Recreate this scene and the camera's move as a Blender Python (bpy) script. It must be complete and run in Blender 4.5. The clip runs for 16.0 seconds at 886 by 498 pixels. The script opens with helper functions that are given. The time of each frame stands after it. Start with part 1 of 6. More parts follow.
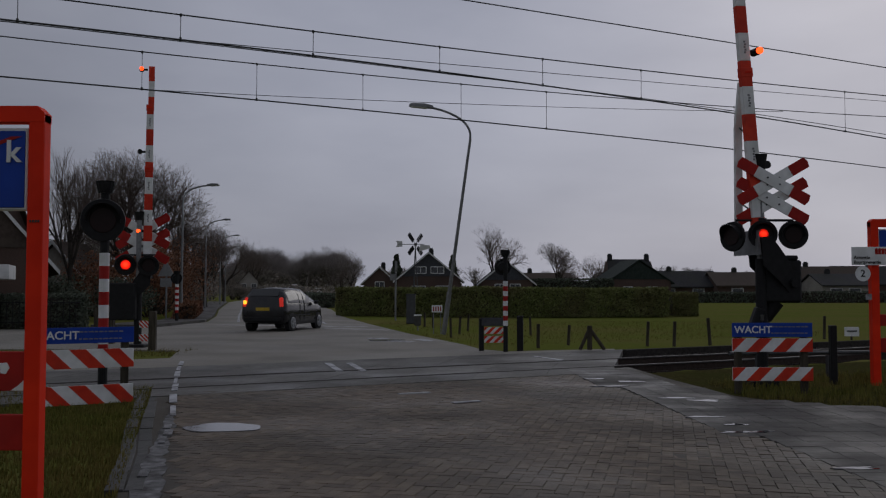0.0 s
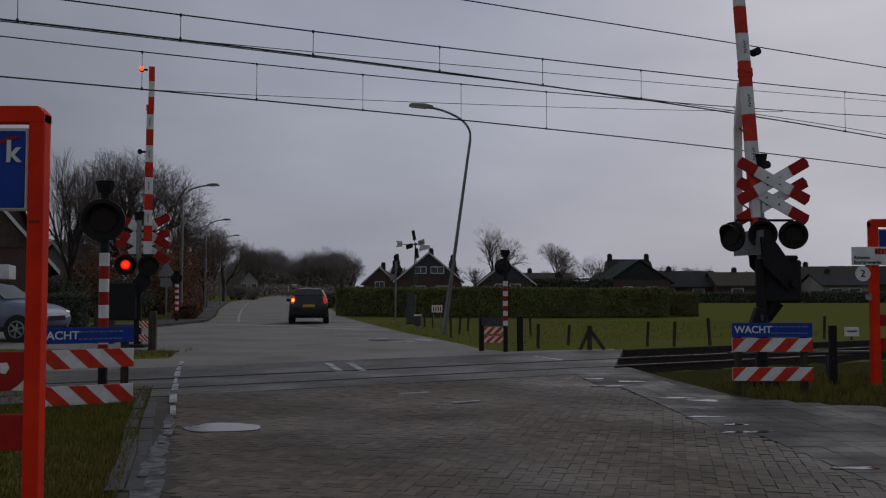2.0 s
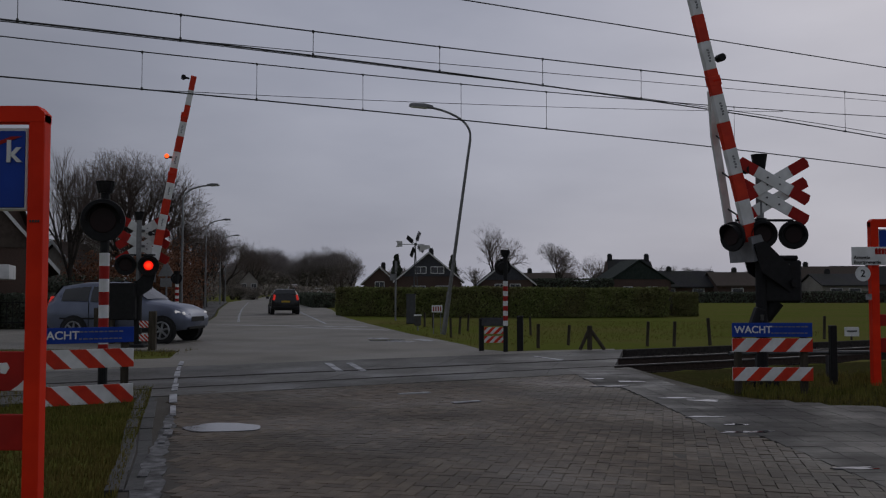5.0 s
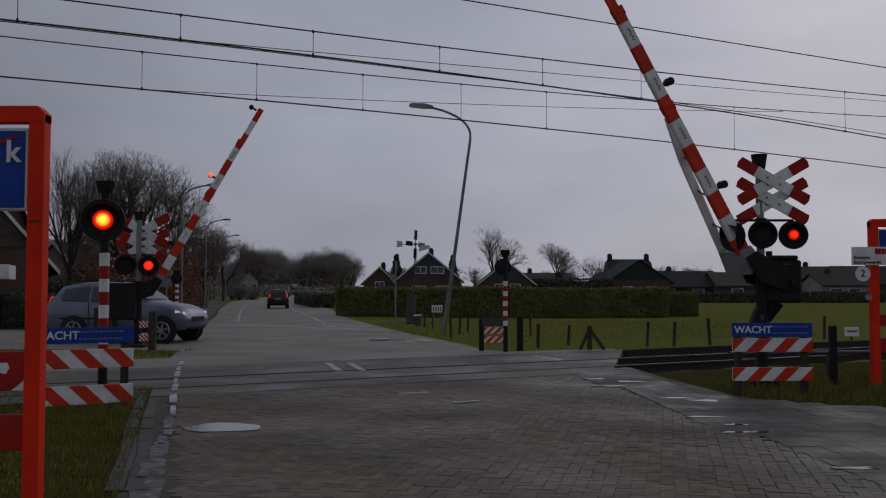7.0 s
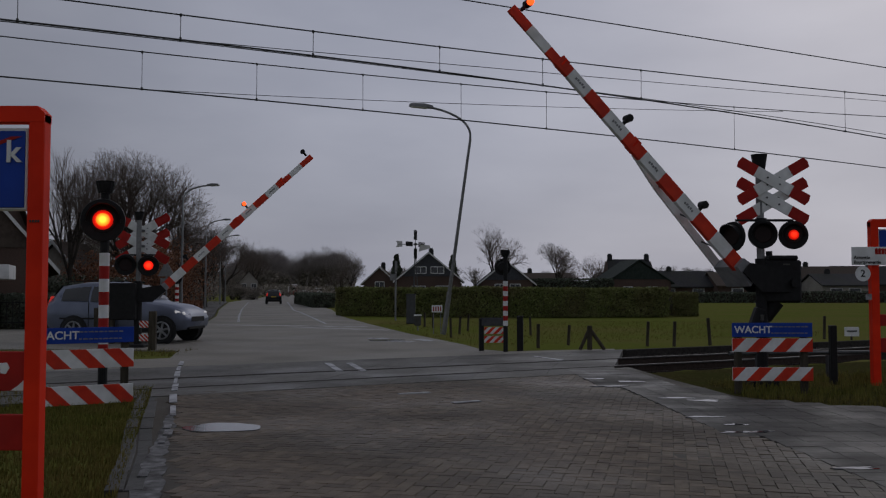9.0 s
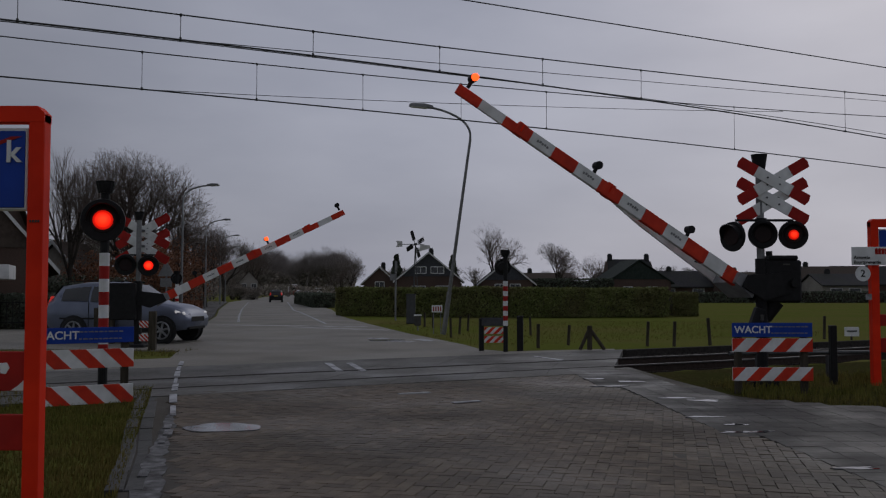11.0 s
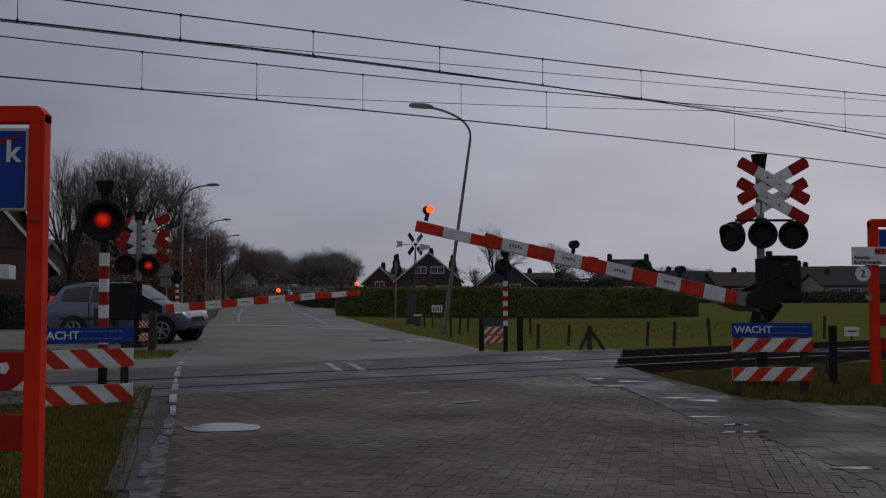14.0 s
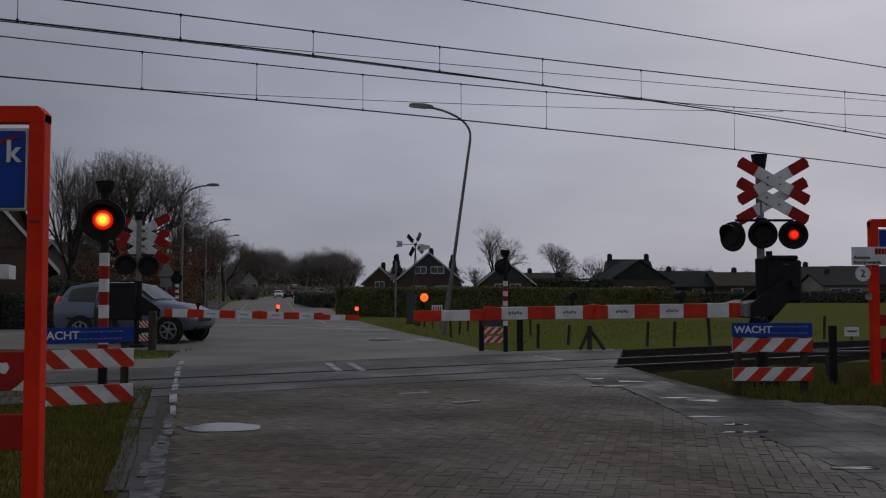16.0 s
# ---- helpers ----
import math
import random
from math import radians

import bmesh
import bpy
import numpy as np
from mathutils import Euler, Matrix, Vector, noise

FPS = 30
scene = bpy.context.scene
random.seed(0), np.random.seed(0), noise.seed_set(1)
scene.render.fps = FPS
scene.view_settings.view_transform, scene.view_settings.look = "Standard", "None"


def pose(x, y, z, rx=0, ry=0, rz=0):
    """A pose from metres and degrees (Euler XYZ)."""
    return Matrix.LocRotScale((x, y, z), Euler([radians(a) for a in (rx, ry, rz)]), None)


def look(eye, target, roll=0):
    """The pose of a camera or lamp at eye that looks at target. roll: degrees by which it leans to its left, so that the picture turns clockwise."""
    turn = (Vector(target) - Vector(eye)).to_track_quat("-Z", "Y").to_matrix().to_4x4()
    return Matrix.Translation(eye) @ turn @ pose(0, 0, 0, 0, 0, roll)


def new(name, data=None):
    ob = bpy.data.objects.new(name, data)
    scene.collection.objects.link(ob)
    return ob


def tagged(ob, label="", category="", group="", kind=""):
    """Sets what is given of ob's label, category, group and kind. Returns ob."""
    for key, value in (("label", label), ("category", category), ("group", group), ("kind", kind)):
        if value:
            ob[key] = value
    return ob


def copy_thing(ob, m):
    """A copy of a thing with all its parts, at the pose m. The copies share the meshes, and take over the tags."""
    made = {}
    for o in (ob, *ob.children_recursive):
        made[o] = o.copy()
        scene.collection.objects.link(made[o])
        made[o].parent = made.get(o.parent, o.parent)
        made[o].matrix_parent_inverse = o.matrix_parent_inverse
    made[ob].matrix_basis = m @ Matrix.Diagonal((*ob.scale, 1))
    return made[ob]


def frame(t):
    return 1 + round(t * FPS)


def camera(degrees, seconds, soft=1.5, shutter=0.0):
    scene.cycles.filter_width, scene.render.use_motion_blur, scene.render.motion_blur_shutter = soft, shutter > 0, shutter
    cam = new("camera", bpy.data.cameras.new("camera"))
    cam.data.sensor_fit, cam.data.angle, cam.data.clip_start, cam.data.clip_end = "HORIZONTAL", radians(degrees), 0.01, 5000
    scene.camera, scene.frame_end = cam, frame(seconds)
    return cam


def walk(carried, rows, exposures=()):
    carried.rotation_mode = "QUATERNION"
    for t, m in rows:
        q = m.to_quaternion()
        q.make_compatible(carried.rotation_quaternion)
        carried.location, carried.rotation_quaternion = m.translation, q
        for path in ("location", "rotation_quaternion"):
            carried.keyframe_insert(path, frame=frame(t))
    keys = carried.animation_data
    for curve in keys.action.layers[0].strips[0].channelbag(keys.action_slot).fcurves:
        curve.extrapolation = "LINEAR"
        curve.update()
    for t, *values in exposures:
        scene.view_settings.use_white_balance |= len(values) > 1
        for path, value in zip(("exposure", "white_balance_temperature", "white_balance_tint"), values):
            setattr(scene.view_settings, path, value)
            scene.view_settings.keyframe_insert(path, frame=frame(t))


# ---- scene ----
# ---- camera: stands still on the road, chest height ----
cam = camera(52.21, 16.0, soft=1.2)
EYE = pose(0, 0, 1.45, 92.648, 0, 0)
walk(cam, [(0.0, EYE), (16.0, EYE)])

# ---- light: overcast winter afternoon ----
scene.view_settings.exposure = 0.0
world = bpy.data.worlds.new("overcast_sky")
scene.world = world
world.use_nodes = True
wn, wl = world.node_tree.nodes, world.node_tree.links
wn.clear()
sky = wn.new("ShaderNodeTexSky")
sky.sky_type = "NISHITA"
sky.sun_disc = False
sky.sun_elevation = radians(28)
sky.sun_rotation = radians(28)
sky.dust_density = 3.0
coord = wn.new("ShaderNodeTexCoord")
stretch = wn.new("ShaderNodeMapping")
stretch.inputs["Scale"].default_value = (1.6, 1.6, 5.0)
cloud = wn.new("ShaderNodeTexNoise")
cloud.inputs["Scale"].default_value = 1.7
cloud.inputs["Detail"].default_value = 5.0
cloud.inputs["Roughness"].default_value = 0.5
cloud_ramp = wn.new("ShaderNodeValToRGB")
cloud_ramp.color_ramp.elements[0].position = 0.3
cloud_ramp.color_ramp.elements[0].color = (0.82, 0.83, 0.85, 1)
cloud_ramp.color_ramp.elements[1].position = 0.72
cloud_ramp.color_ramp.elements[1].color = (1.13, 1.12, 1.10, 1)
# the cloud is thinnest towards the hidden sun
toward = wn.new("ShaderNodeVectorMath")
toward.operation = "DOT_PRODUCT"
toward.inputs[1].default_value = Vector((0.45, 0.82, 0.36)).normalized()
bright = wn.new("ShaderNodeValToRGB")
for pos, col in ((0.0, (0.235, 0.245, 0.285)), (0.56, (0.200, 0.210, 0.255)), (0.80, (0.308, 0.323, 0.398)), (1.0, (0.372, 0.392, 0.486))):
    e = bright.color_ramp.elements.new(pos) if pos not in (0.0, 1.0) else bright.color_ramp.elements[0 if pos == 0.0 else -1]
    e.position, e.color = pos, (*col, 1)
mottle = wn.new("ShaderNodeMix")
mottle.data_type = "RGBA"
mottle.blend_type = "MULTIPLY"
mottle.inputs[0].default_value = 1.0
dim = wn.new("ShaderNodeMix")
dim.data_type = "RGBA"
dim.blend_type = "MULTIPLY"
dim.inputs[0].default_value = 1.0
dim.inputs[7].default_value = (0.06, 0.06, 0.06, 1)
cover = wn.new("ShaderNodeMix")
cover.data_type = "RGBA"
cover.inputs[0].default_value = 0.93
back = wn.new("ShaderNodeBackground")
back.inputs["Strength"].default_value = 1.0
wout = wn.new("ShaderNodeOutputWorld")
wl.new(coord.outputs["Generated"], stretch.inputs["Vector"])
wl.new(stretch.outputs["Vector"], cloud.inputs["Vector"])
wl.new(cloud.outputs["Fac"], cloud_ramp.inputs["Fac"])
wl.new(sky.outputs["Color"], dim.inputs[6])
wl.new(dim.outputs[2], cover.inputs[6])
wl.new(coord.outputs["Generated"], toward.inputs[0])
wl.new(toward.outputs["Value"], bright.inputs["Fac"])
wl.new(bright.outputs["Color"], mottle.inputs[6])
wl.new(cloud_ramp.outputs["Color"], mottle.inputs[7])
wl.new(mottle.outputs[2], cover.inputs[7])
wl.new(cover.outputs[2], back.inputs["Color"])
wl.new(back.outputs["Background"], wout.inputs["Surface"])

sun = new("sun", bpy.data.lights.new("sun", "SUN"))
sun.data.energy = 0.25
sun.data.angle = radians(35)
sun.data.color = (1.0, 0.97, 0.93)
sun.matrix_basis = look((45, 82, 55), (0, 0, 0))


# ---- materials ----
def material(name, dark, light, rough=0.7, scale=8.0, detail=6.0, bump=0.15, bump_scale=None, metal=0.0,
             stain=None, stain_scale=0.6, stain_amount=0.5, piece=0.0, wet=0.0, wet_scale=0.5, stretch_xyz=None, spec=0.5, laid=False):
    """Noise-mixed colour in object space (in the place's space for laid pieces), larger stains, per-piece shift of value, wet gloss patches and bump."""
    m = bpy.data.materials.new(name)
    m.use_nodes = True
    n, l = m.node_tree.nodes, m.node_tree.links
    bsdf = n["Principled BSDF"]
    tc = n.new("ShaderNodeTexCoord")
    src = tc.outputs["Object"]
    if laid:
        src = n.new("ShaderNodeNewGeometry").outputs["Position"]
    base = src
    if stretch_xyz:
        mp = n.new("ShaderNodeMapping")
        mp.inputs["Scale"].default_value = stretch_xyz
        l.new(src, mp.inputs["Vector"])
        src = mp.outputs["Vector"]
    fine = n.new("ShaderNodeTexNoise")
    fine.inputs["Scale"].default_value = scale
    fine.inputs["Detail"].default_value = detail
    l.new(src, fine.inputs["Vector"])
    ramp = n.new("ShaderNodeValToRGB")
    ramp.color_ramp.elements[0].position = 0.3
    ramp.color_ramp.elements[1].position = 0.7
    ramp.color_ramp.elements[0].color = (*dark, 1)
    ramp.color_ramp.elements[1].color = (*light, 1)
    l.new(fine.outputs["Fac"], ramp.inputs["Fac"])
    colour = ramp.outputs["Color"]
    big = n.new("ShaderNodeTexNoise")
    big.inputs["Scale"].default_value = stain_scale
    big.inputs["Detail"].default_value = 4.0
    l.new(src, big.inputs["Vector"])
    if stain:
        sr = n.new("ShaderNodeValToRGB")
        sr.color_ramp.elements[0].position = 0.42
        sr.color_ramp.elements[1].position = 0.66
        sr.color_ramp.elements[0].color = (0, 0, 0, 1)
        sr.color_ramp.elements[1].color = (stain_amount,) * 3 + (1,)
        l.new(big.outputs["Fac"], sr.inputs["Fac"])
        mix = n.new("ShaderNodeMix")
        mix.data_type = "RGBA"
        l.new(sr.outputs["Color"], mix.inputs[0])
        l.new(colour, mix.inputs[6])
        mix.inputs[7].default_value = (*stain, 1)
        colour = mix.outputs[2]
    if piece:
        info = n.new("ShaderNodeObjectInfo")
        geo = n.new("ShaderNodeNewGeometry")
        add = n.new("ShaderNodeMath")
        add.operation = "ADD"
        l.new(info.outputs["Random"], add.inputs[0])
        l.new(geo.outputs["Random Per Island"], add.inputs[1])
        fr = n.new("ShaderNodeMath")
        fr.operation = "FRACT"
        l.new(add.outputs[0], fr.inputs[0])
        rng = n.new("ShaderNodeMapRange")
        rng.inputs["To Min"].default_value = 1 - piece
        rng.inputs["To Max"].default_value = 1 + piece
        l.new(fr.outputs[0], rng.inputs["Value"])
        hsv = n.new("ShaderNodeHueSaturation")
        l.new(rng.outputs["Result"], hsv.inputs["Value"])
        l.new(colour, hsv.inputs["Color"])
        colour = hsv.outputs["Color"]
    l.new(colour, bsdf.inputs["Base Color"])
    bsdf.inputs["Metallic"].default_value = metal
    bsdf.inputs["Specular IOR Level"].default_value = spec
    if wet:
        wnz = n.new("ShaderNodeTexNoise")
        wnz.inputs["Scale"].default_value = wet_scale
        wnz.inputs["Detail"].default_value = 5.0
        l.new(base, wnz.inputs["Vector"])
        wr = n.new("ShaderNodeMapRange")
        wr.inputs["From Min"].default_value = 0.4
        wr.inputs["From Max"].default_value = 0.68
        wr.inputs["To Min"].default_value = rough
        wr.inputs["To Max"].default_value = max(rough - wet, 0.03)
        l.new(wnz.outputs["Fac"], wr.inputs["Value"])
        l.new(wr.outputs["Result"], bsdf.inputs["Roughness"])
    else:
        rr = n.new("ShaderNodeMapRange")
        rr.inputs["To Min"].default_value = max(rough - 0.1, 0.02)
        rr.inputs["To Max"].default_value = min(rough + 0.1, 1)
        l.new(big.outputs["Fac"], rr.inputs["Value"])
        l.new(rr.outputs["Result"], bsdf.inputs["Roughness"])
    if bump:
        bn = n.new("ShaderNodeTexNoise")
        bn.inputs["Scale"].default_value = bump_scale or scale * 4
        bn.inputs["Detail"].default_value = 5.0
        l.new(src, bn.inputs["Vector"])
        bp = n.new("ShaderNodeBump")
        bp.inputs["Strength"].default_value = bump
        bp.inputs["Distance"].default_value = 0.02
        l.new(bn.outputs["Fac"], bp.inputs["Height"])
        l.new(bp.outputs["Normal"], bsdf.inputs["Normal"])
    return m


def glowing(name, colour, strength):
    m = bpy.data.materials.new(name)
    m.use_nodes = True
    b = m.node_tree.nodes["Principled BSDF"]
    b.inputs["Base Color"].default_value = (*[0.5 * c for c in colour], 1)
    b.inputs["Emission Color"].default_value = (*colour, 1)
    b.inputs["Emission Strength"].default_value = strength
    return m


def glowing_bulb(name, inner, outer, strong, weak, r):
    """A lit bulb that is brightest at its middle and fades to the rim at r."""
    m = glowing(name, inner, strong)
    n, l = m.node_tree.nodes, m.node_tree.links
    b = n["Principled BSDF"]
    tc = n.new("ShaderNodeTexCoord")
    flat = n.new("ShaderNodeVectorMath")
    flat.operation = "MULTIPLY"
    flat.inputs[1].default_value = (1 / r, 0, 1 / r)
    size = n.new("ShaderNodeVectorMath")
    size.operation = "LENGTH"
    ramp = n.new("ShaderNodeValToRGB")
    ramp.color_ramp.elements[0].position, ramp.color_ramp.elements[1].position = 0.25, 1.0
    ramp.color_ramp.elements[0].color, ramp.color_ramp.elements[1].color = (*inner, 1), (*outer, 1)
    power = n.new("ShaderNodeMapRange")
    power.inputs["From Min"].default_value = 0.25
    power.inputs["To Min"].default_value = strong
    power.inputs["To Max"].default_value = weak
    l.new(tc.outputs["Object"], flat.inputs[0])
    l.new(flat.outputs["Vector"], size.inputs[0])
    l.new(size.outputs["Value"], ramp.inputs["Fac"])
    l.new(size.outputs["Value"], power.inputs["Value"])
    l.new(ramp.outputs["Color"], b.inputs["Emission Color"])
    l.new(power.outputs["Result"], b.inputs["Emission Strength"])
    return m


M_GRASS = material("field_grass", (0.088, 0.108, 0.022), (0.165, 0.180, 0.044), 1.0, 24, 8, 0.6, 60, stain=(0.163, 0.138, 0.053), stain_scale=0.16, stain_amount=0.65, spec=0.0)
M_VERGE = material("brown_verge", (0.040, 0.036, 0.014), (0.078, 0.070, 0.028), 1.0, 16, 8, 0.6, 40, stain=(0.05, 0.058, 0.016), stain_scale=0.7, stain_amount=0.7, spec=0.0)
M_BLADE = material("grass_blades", (0.092, 0.099, 0.020), (0.184, 0.168, 0.045), 0.95, 3, 4, 0, piece=0.35, stain=(0.218, 0.157, 0.060), stain_scale=0.9, stain_amount=0.6, spec=0.05)
M_ASPHALT = material("wet_asphalt", (0.180, 0.167, 0.143), (0.290, 0.270, 0.232), 0.80, 26, 8, 0.35, 120, stain=(0.118, 0.110, 0.096), stain_scale=0.42, stain_amount=0.5, wet=0.2, wet_scale=0.35, spec=0.3)
M_BRICK = material("clay_pavers", (0.094, 0.072, 0.052), (0.160, 0.125, 0.090), 0.80, 7, 7, 0.35, 60, piece=0.24, stain=(0.060, 0.052, 0.040), stain_scale=0.45, stain_amount=0.85, wet=0.34, wet_scale=0.4, spec=0.3, laid=True)
M_JOINT = material("paver_joint_sand", (0.052, 0.045, 0.034), (0.078, 0.068, 0.052), 0.85, 30, 5, 0.3, wet=0.3, wet_scale=0.5, spec=0.3)
M_TILE = material("concrete_tiles", (0.086, 0.081, 0.074), (0.122, 0.117, 0.107), 0.78, 9, 6, 0.2, 60, piece=0.2, stain=(0.033, 0.030, 0.028), stain_scale=0.6, stain_amount=0.8, wet=0.38, wet_scale=0.9, spec=0.16, laid=True)
M_KERB = material("concrete_kerb", (0.050, 0.049, 0.046), (0.086, 0.084, 0.080), 0.8, 10, 6, 0.25, 50, piece=0.15, stain=(0.036, 0.038, 0.028), stain_scale=1.2, stain_amount=0.7, laid=True)
M_PANEL = material("crossing_panel", (0.085, 0.082, 0.074), (0.149, 0.144, 0.129), 0.78, 9, 7, 0.3, 60, piece=0.2, stain=(0.062, 0.059, 0.053), stain_scale=0.7, stain_amount=0.8, wet=0.35, wet_scale=0.6, spec=0.3, laid=True)
M_MARK = material("road_marking", (0.30, 0.31, 0.33), (0.55, 0.56, 0.58), 0.6, 18, 6, 0.2, stain=(0.10, 0.095, 0.095), stain_scale=4.0, stain_amount=0.95)
M_EDGE = material("chipped_edge_stone", (0.12, 0.12, 0.12), (0.30, 0.30, 0.31), 0.8, 22, 6, 0.4, piece=0.3, stain=(0.06, 0.058, 0.056), stain_scale=5.0, stain_amount=0.95)
M_DEBRIS = material("gutter_grit", (0.050, 0.048, 0.046), (0.26, 0.26, 0.265), 0.85, 9, 8, 0.5, 30, stain=(0.040, 0.038, 0.034), stain_scale=3.2, stain_amount=0.95, spec=0.3)
M_WORN = material("worn_marking", (0.255, 0.247, 0.232), (0.540, 0.532, 0.525), 0.75, 5, 8, 0.2, 60, stain=(0.165, 0.158, 0.150), stain_scale=1.6, stain_amount=0.9, spec=0.3)
M_WATER = material("puddle_water", (0.05, 0.05, 0.055), (0.06, 0.06, 0.065), 0.03, 3, 2, 0.0, spec=1.0)
M_RAIL = material("rail_steel", (0.035, 0.026, 0.021), (0.065, 0.048, 0.040), 0.8, 20, 5, 0.2, spec=0.2)
M_RAILTOP = material("rail_head", (0.05, 0.045, 0.042), (0.10, 0.09, 0.085), 0.5, 20, 5, 0.05, metal=0.3, spec=0.3)
M_BALLAST = material("ballast", (0.016, 0.014, 0.013), (0.058, 0.050, 0.045), 0.95, 14, 8, 1.0, 18, piece=0.45, stain=(0.02, 0.017, 0.015), stain_scale=0.8, spec=0.1)
M_SLEEPER = material("sleeper_concrete", (0.030, 0.027, 0.024), (0.058, 0.052, 0.047), 0.95, 12, 6, 0.3, spec=0.1)
M_RED = material("sign_red", (0.34, 0.010, 0.008), (0.46, 0.018, 0.012), 0.6, 6, 5, 0.04, stain=(0.20, 0.014, 0.012), stain_scale=2.5, stain_amount=0.5, spec=0.25)
M_ORANGE = material("fluorescent_red_frame", (0.80, 0.026, 0.005), (0.92, 0.038, 0.008), 0.6, 4, 5, 0.04, stain=(0.42, 0.014, 0.006), stain_scale=1.8, stain_amount=0.45, spec=0.15)
M_BOOMRED = material("boom_red", (0.58, 0.030, 0.012), (0.72, 0.050, 0.018), 0.55, 7, 5, 0.05, stain=(0.38, 0.03, 0.018), stain_scale=3, stain_amount=0.5, spec=0.25)
M_WHITE = material("reflective_white", (0.701, 0.712, 0.710), (0.859, 0.870, 0.866), 0.5, 7, 5, 0.04, stain=(0.475, 0.486, 0.444), stain_scale=2.5, stain_amount=0.5)
M_BLUE = material("sign_blue", (0.006, 0.040, 0.30), (0.010, 0.058, 0.40), 0.5, 5, 4, 0.03, stain=(0.008, 0.036, 0.22), stain_scale=2, stain_amount=0.5, spec=0.25)
M_BLACK = material("black_paint", (0.009, 0.009, 0.0095), (0.016, 0.016, 0.017), 0.65, 12, 5, 0.08, spec=0.25)
M_LENS = material("dark_red_lens", (0.010, 0.003, 0.003), (0.016, 0.004, 0.004), 0.45, 30, 3, 0.05, spec=0.25)
M_GALV = material("galvanised_steel", (0.17, 0.175, 0.18), (0.28, 0.285, 0.29), 0.5, 16, 5, 0.06, metal=0.5, stain=(0.14, 0.14, 0.14), stain_scale=2)
M_GREY = material("grey_painted_steel", (0.21, 0.215, 0.225), (0.30, 0.305, 0.315), 0.6, 9, 5, 0.05, stain=(0.15, 0.15, 0.15), stain_scale=3, stain_amount=0.5, spec=0.3)
M_DARKMETAL = material("dark_grey_metal", (0.035, 0.038, 0.042), (0.065, 0.068, 0.074), 0.55, 10, 5, 0.08)
M_WIRE = material("copper_wire_tarnished", (0.02, 0.022, 0.022), (0.035, 0.037, 0.036), 0.6, 10, 3, 0)
M_WOODPOST = material("weathered_oak", (0.034, 0.029, 0.021), (0.088, 0.075, 0.056), 0.9, 14, 7, 0.5, 40, stretch_xyz=(1, 1, 0.15), spec=0.2)
M_HEDGE = material("hedge_leaves", (0.140, 0.168, 0.056), (0.228, 0.245, 0.094), 0.9, 1.6, 5, 0, piece=0.28, stain=(0.150, 0.122, 0.066), stain_scale=0.5, stain_amount=0.7, spec=0.08)
M_LAMPRED = glowing_bulb("lit_signal_red", (1.0, 0.022, 0.005), (0.55, 0.004, 0.002), 2.4, 0.55, 0.135)
M_LAMPSMALL = glowing_bulb("lit_signal_red_small", (1.0, 0.022, 0.005), (0.45, 0.004, 0.002), 1.7, 0.4, 0.085)
M_LAMPCORE = glowing_bulb("lit_signal_core", (1.0, 0.30, 0.02), (1.0, 0.05, 0.004), 4.0, 2.2, 0.095)
M_LAMPDIM = glowing_bulb("fading_signal_red", (1.0, 0.016, 0.006), (0.30, 0.004, 0.002), 0.42, 0.06, 0.12)
M_LAMPORANGE = glowing("lit_boom_lamp", (1.0, 0.075, 0.012), 2.4)


# ---- mesh helpers ----
def box(bm, x, y, z, sx, sy, sz, m=None, bevel=0.0):
    """A box about (x, y, z) with full sizes, optionally turned by m about its centre and bevelled."""
    mat4 = Matrix.Translation((x, y, z)) @ (m or Matrix()) @ Matrix.Diagonal((sx, sy, sz, 1))
    made = bmesh.ops.create_cube(bm, size=1, matrix=mat4)["verts"]
    if bevel:
        edges = list({e for v in made for e in v.link_edges})
        bmesh.ops.bevel(bm, geom=edges, offset=bevel, segments=1, affect="EDGES", profile=0.5)


def tube(bm, p, q, r, r2=None, n=10, caps=True):
    """A tapered round bar from p to q."""
    p, q = Vector(p), Vector(q)
    d = q - p
    m = Matrix.Translation((p + q) / 2) @ d.to_track_quat("Z", "Y").to_matrix().to_4x4()
    bmesh.ops.create_cone(bm, cap_ends=caps, segments=n, radius1=r, radius2=r if r2 is None else r2, depth=d.length, matrix=m)


def slab(bm, pts, z0, z1):
    """A flat piece with outline pts between two heights."""
    lo = [bm.verts.new((x, y, z0)) for x, y in pts]
    hi = [bm.verts.new((x, y, z1)) for x, y in pts]
    k = len(pts)
    bm.faces.new(hi)
    bm.faces.new(lo[::-1])
    for i in range(k):
        bm.faces.new((lo[i], lo[(i + 1) % k], hi[(i + 1) % k], hi[i]))
    bmesh.ops.recalc_face_normals(bm, faces=bm.faces[:])


def prism(bm, pts, m, depth):
    """An outline in the local x-z plane, depth thick along local y, placed by m."""
    a = [bm.verts.new(m @ Vector((x, -depth / 2, z))) for x, z in pts]
    b = [bm.verts.new(m @ Vector((x, depth / 2, z))) for x, z in pts]
    k = len(pts)
    fs = [bm.faces.new(a), bm.faces.new(b[::-1])]
    for i in range(k):
        fs.append(bm.faces.new((a[(i + 1) % k], a[i], b[i], b[(i + 1) % k])))
    bmesh.ops.recalc_face_normals(bm, faces=fs)


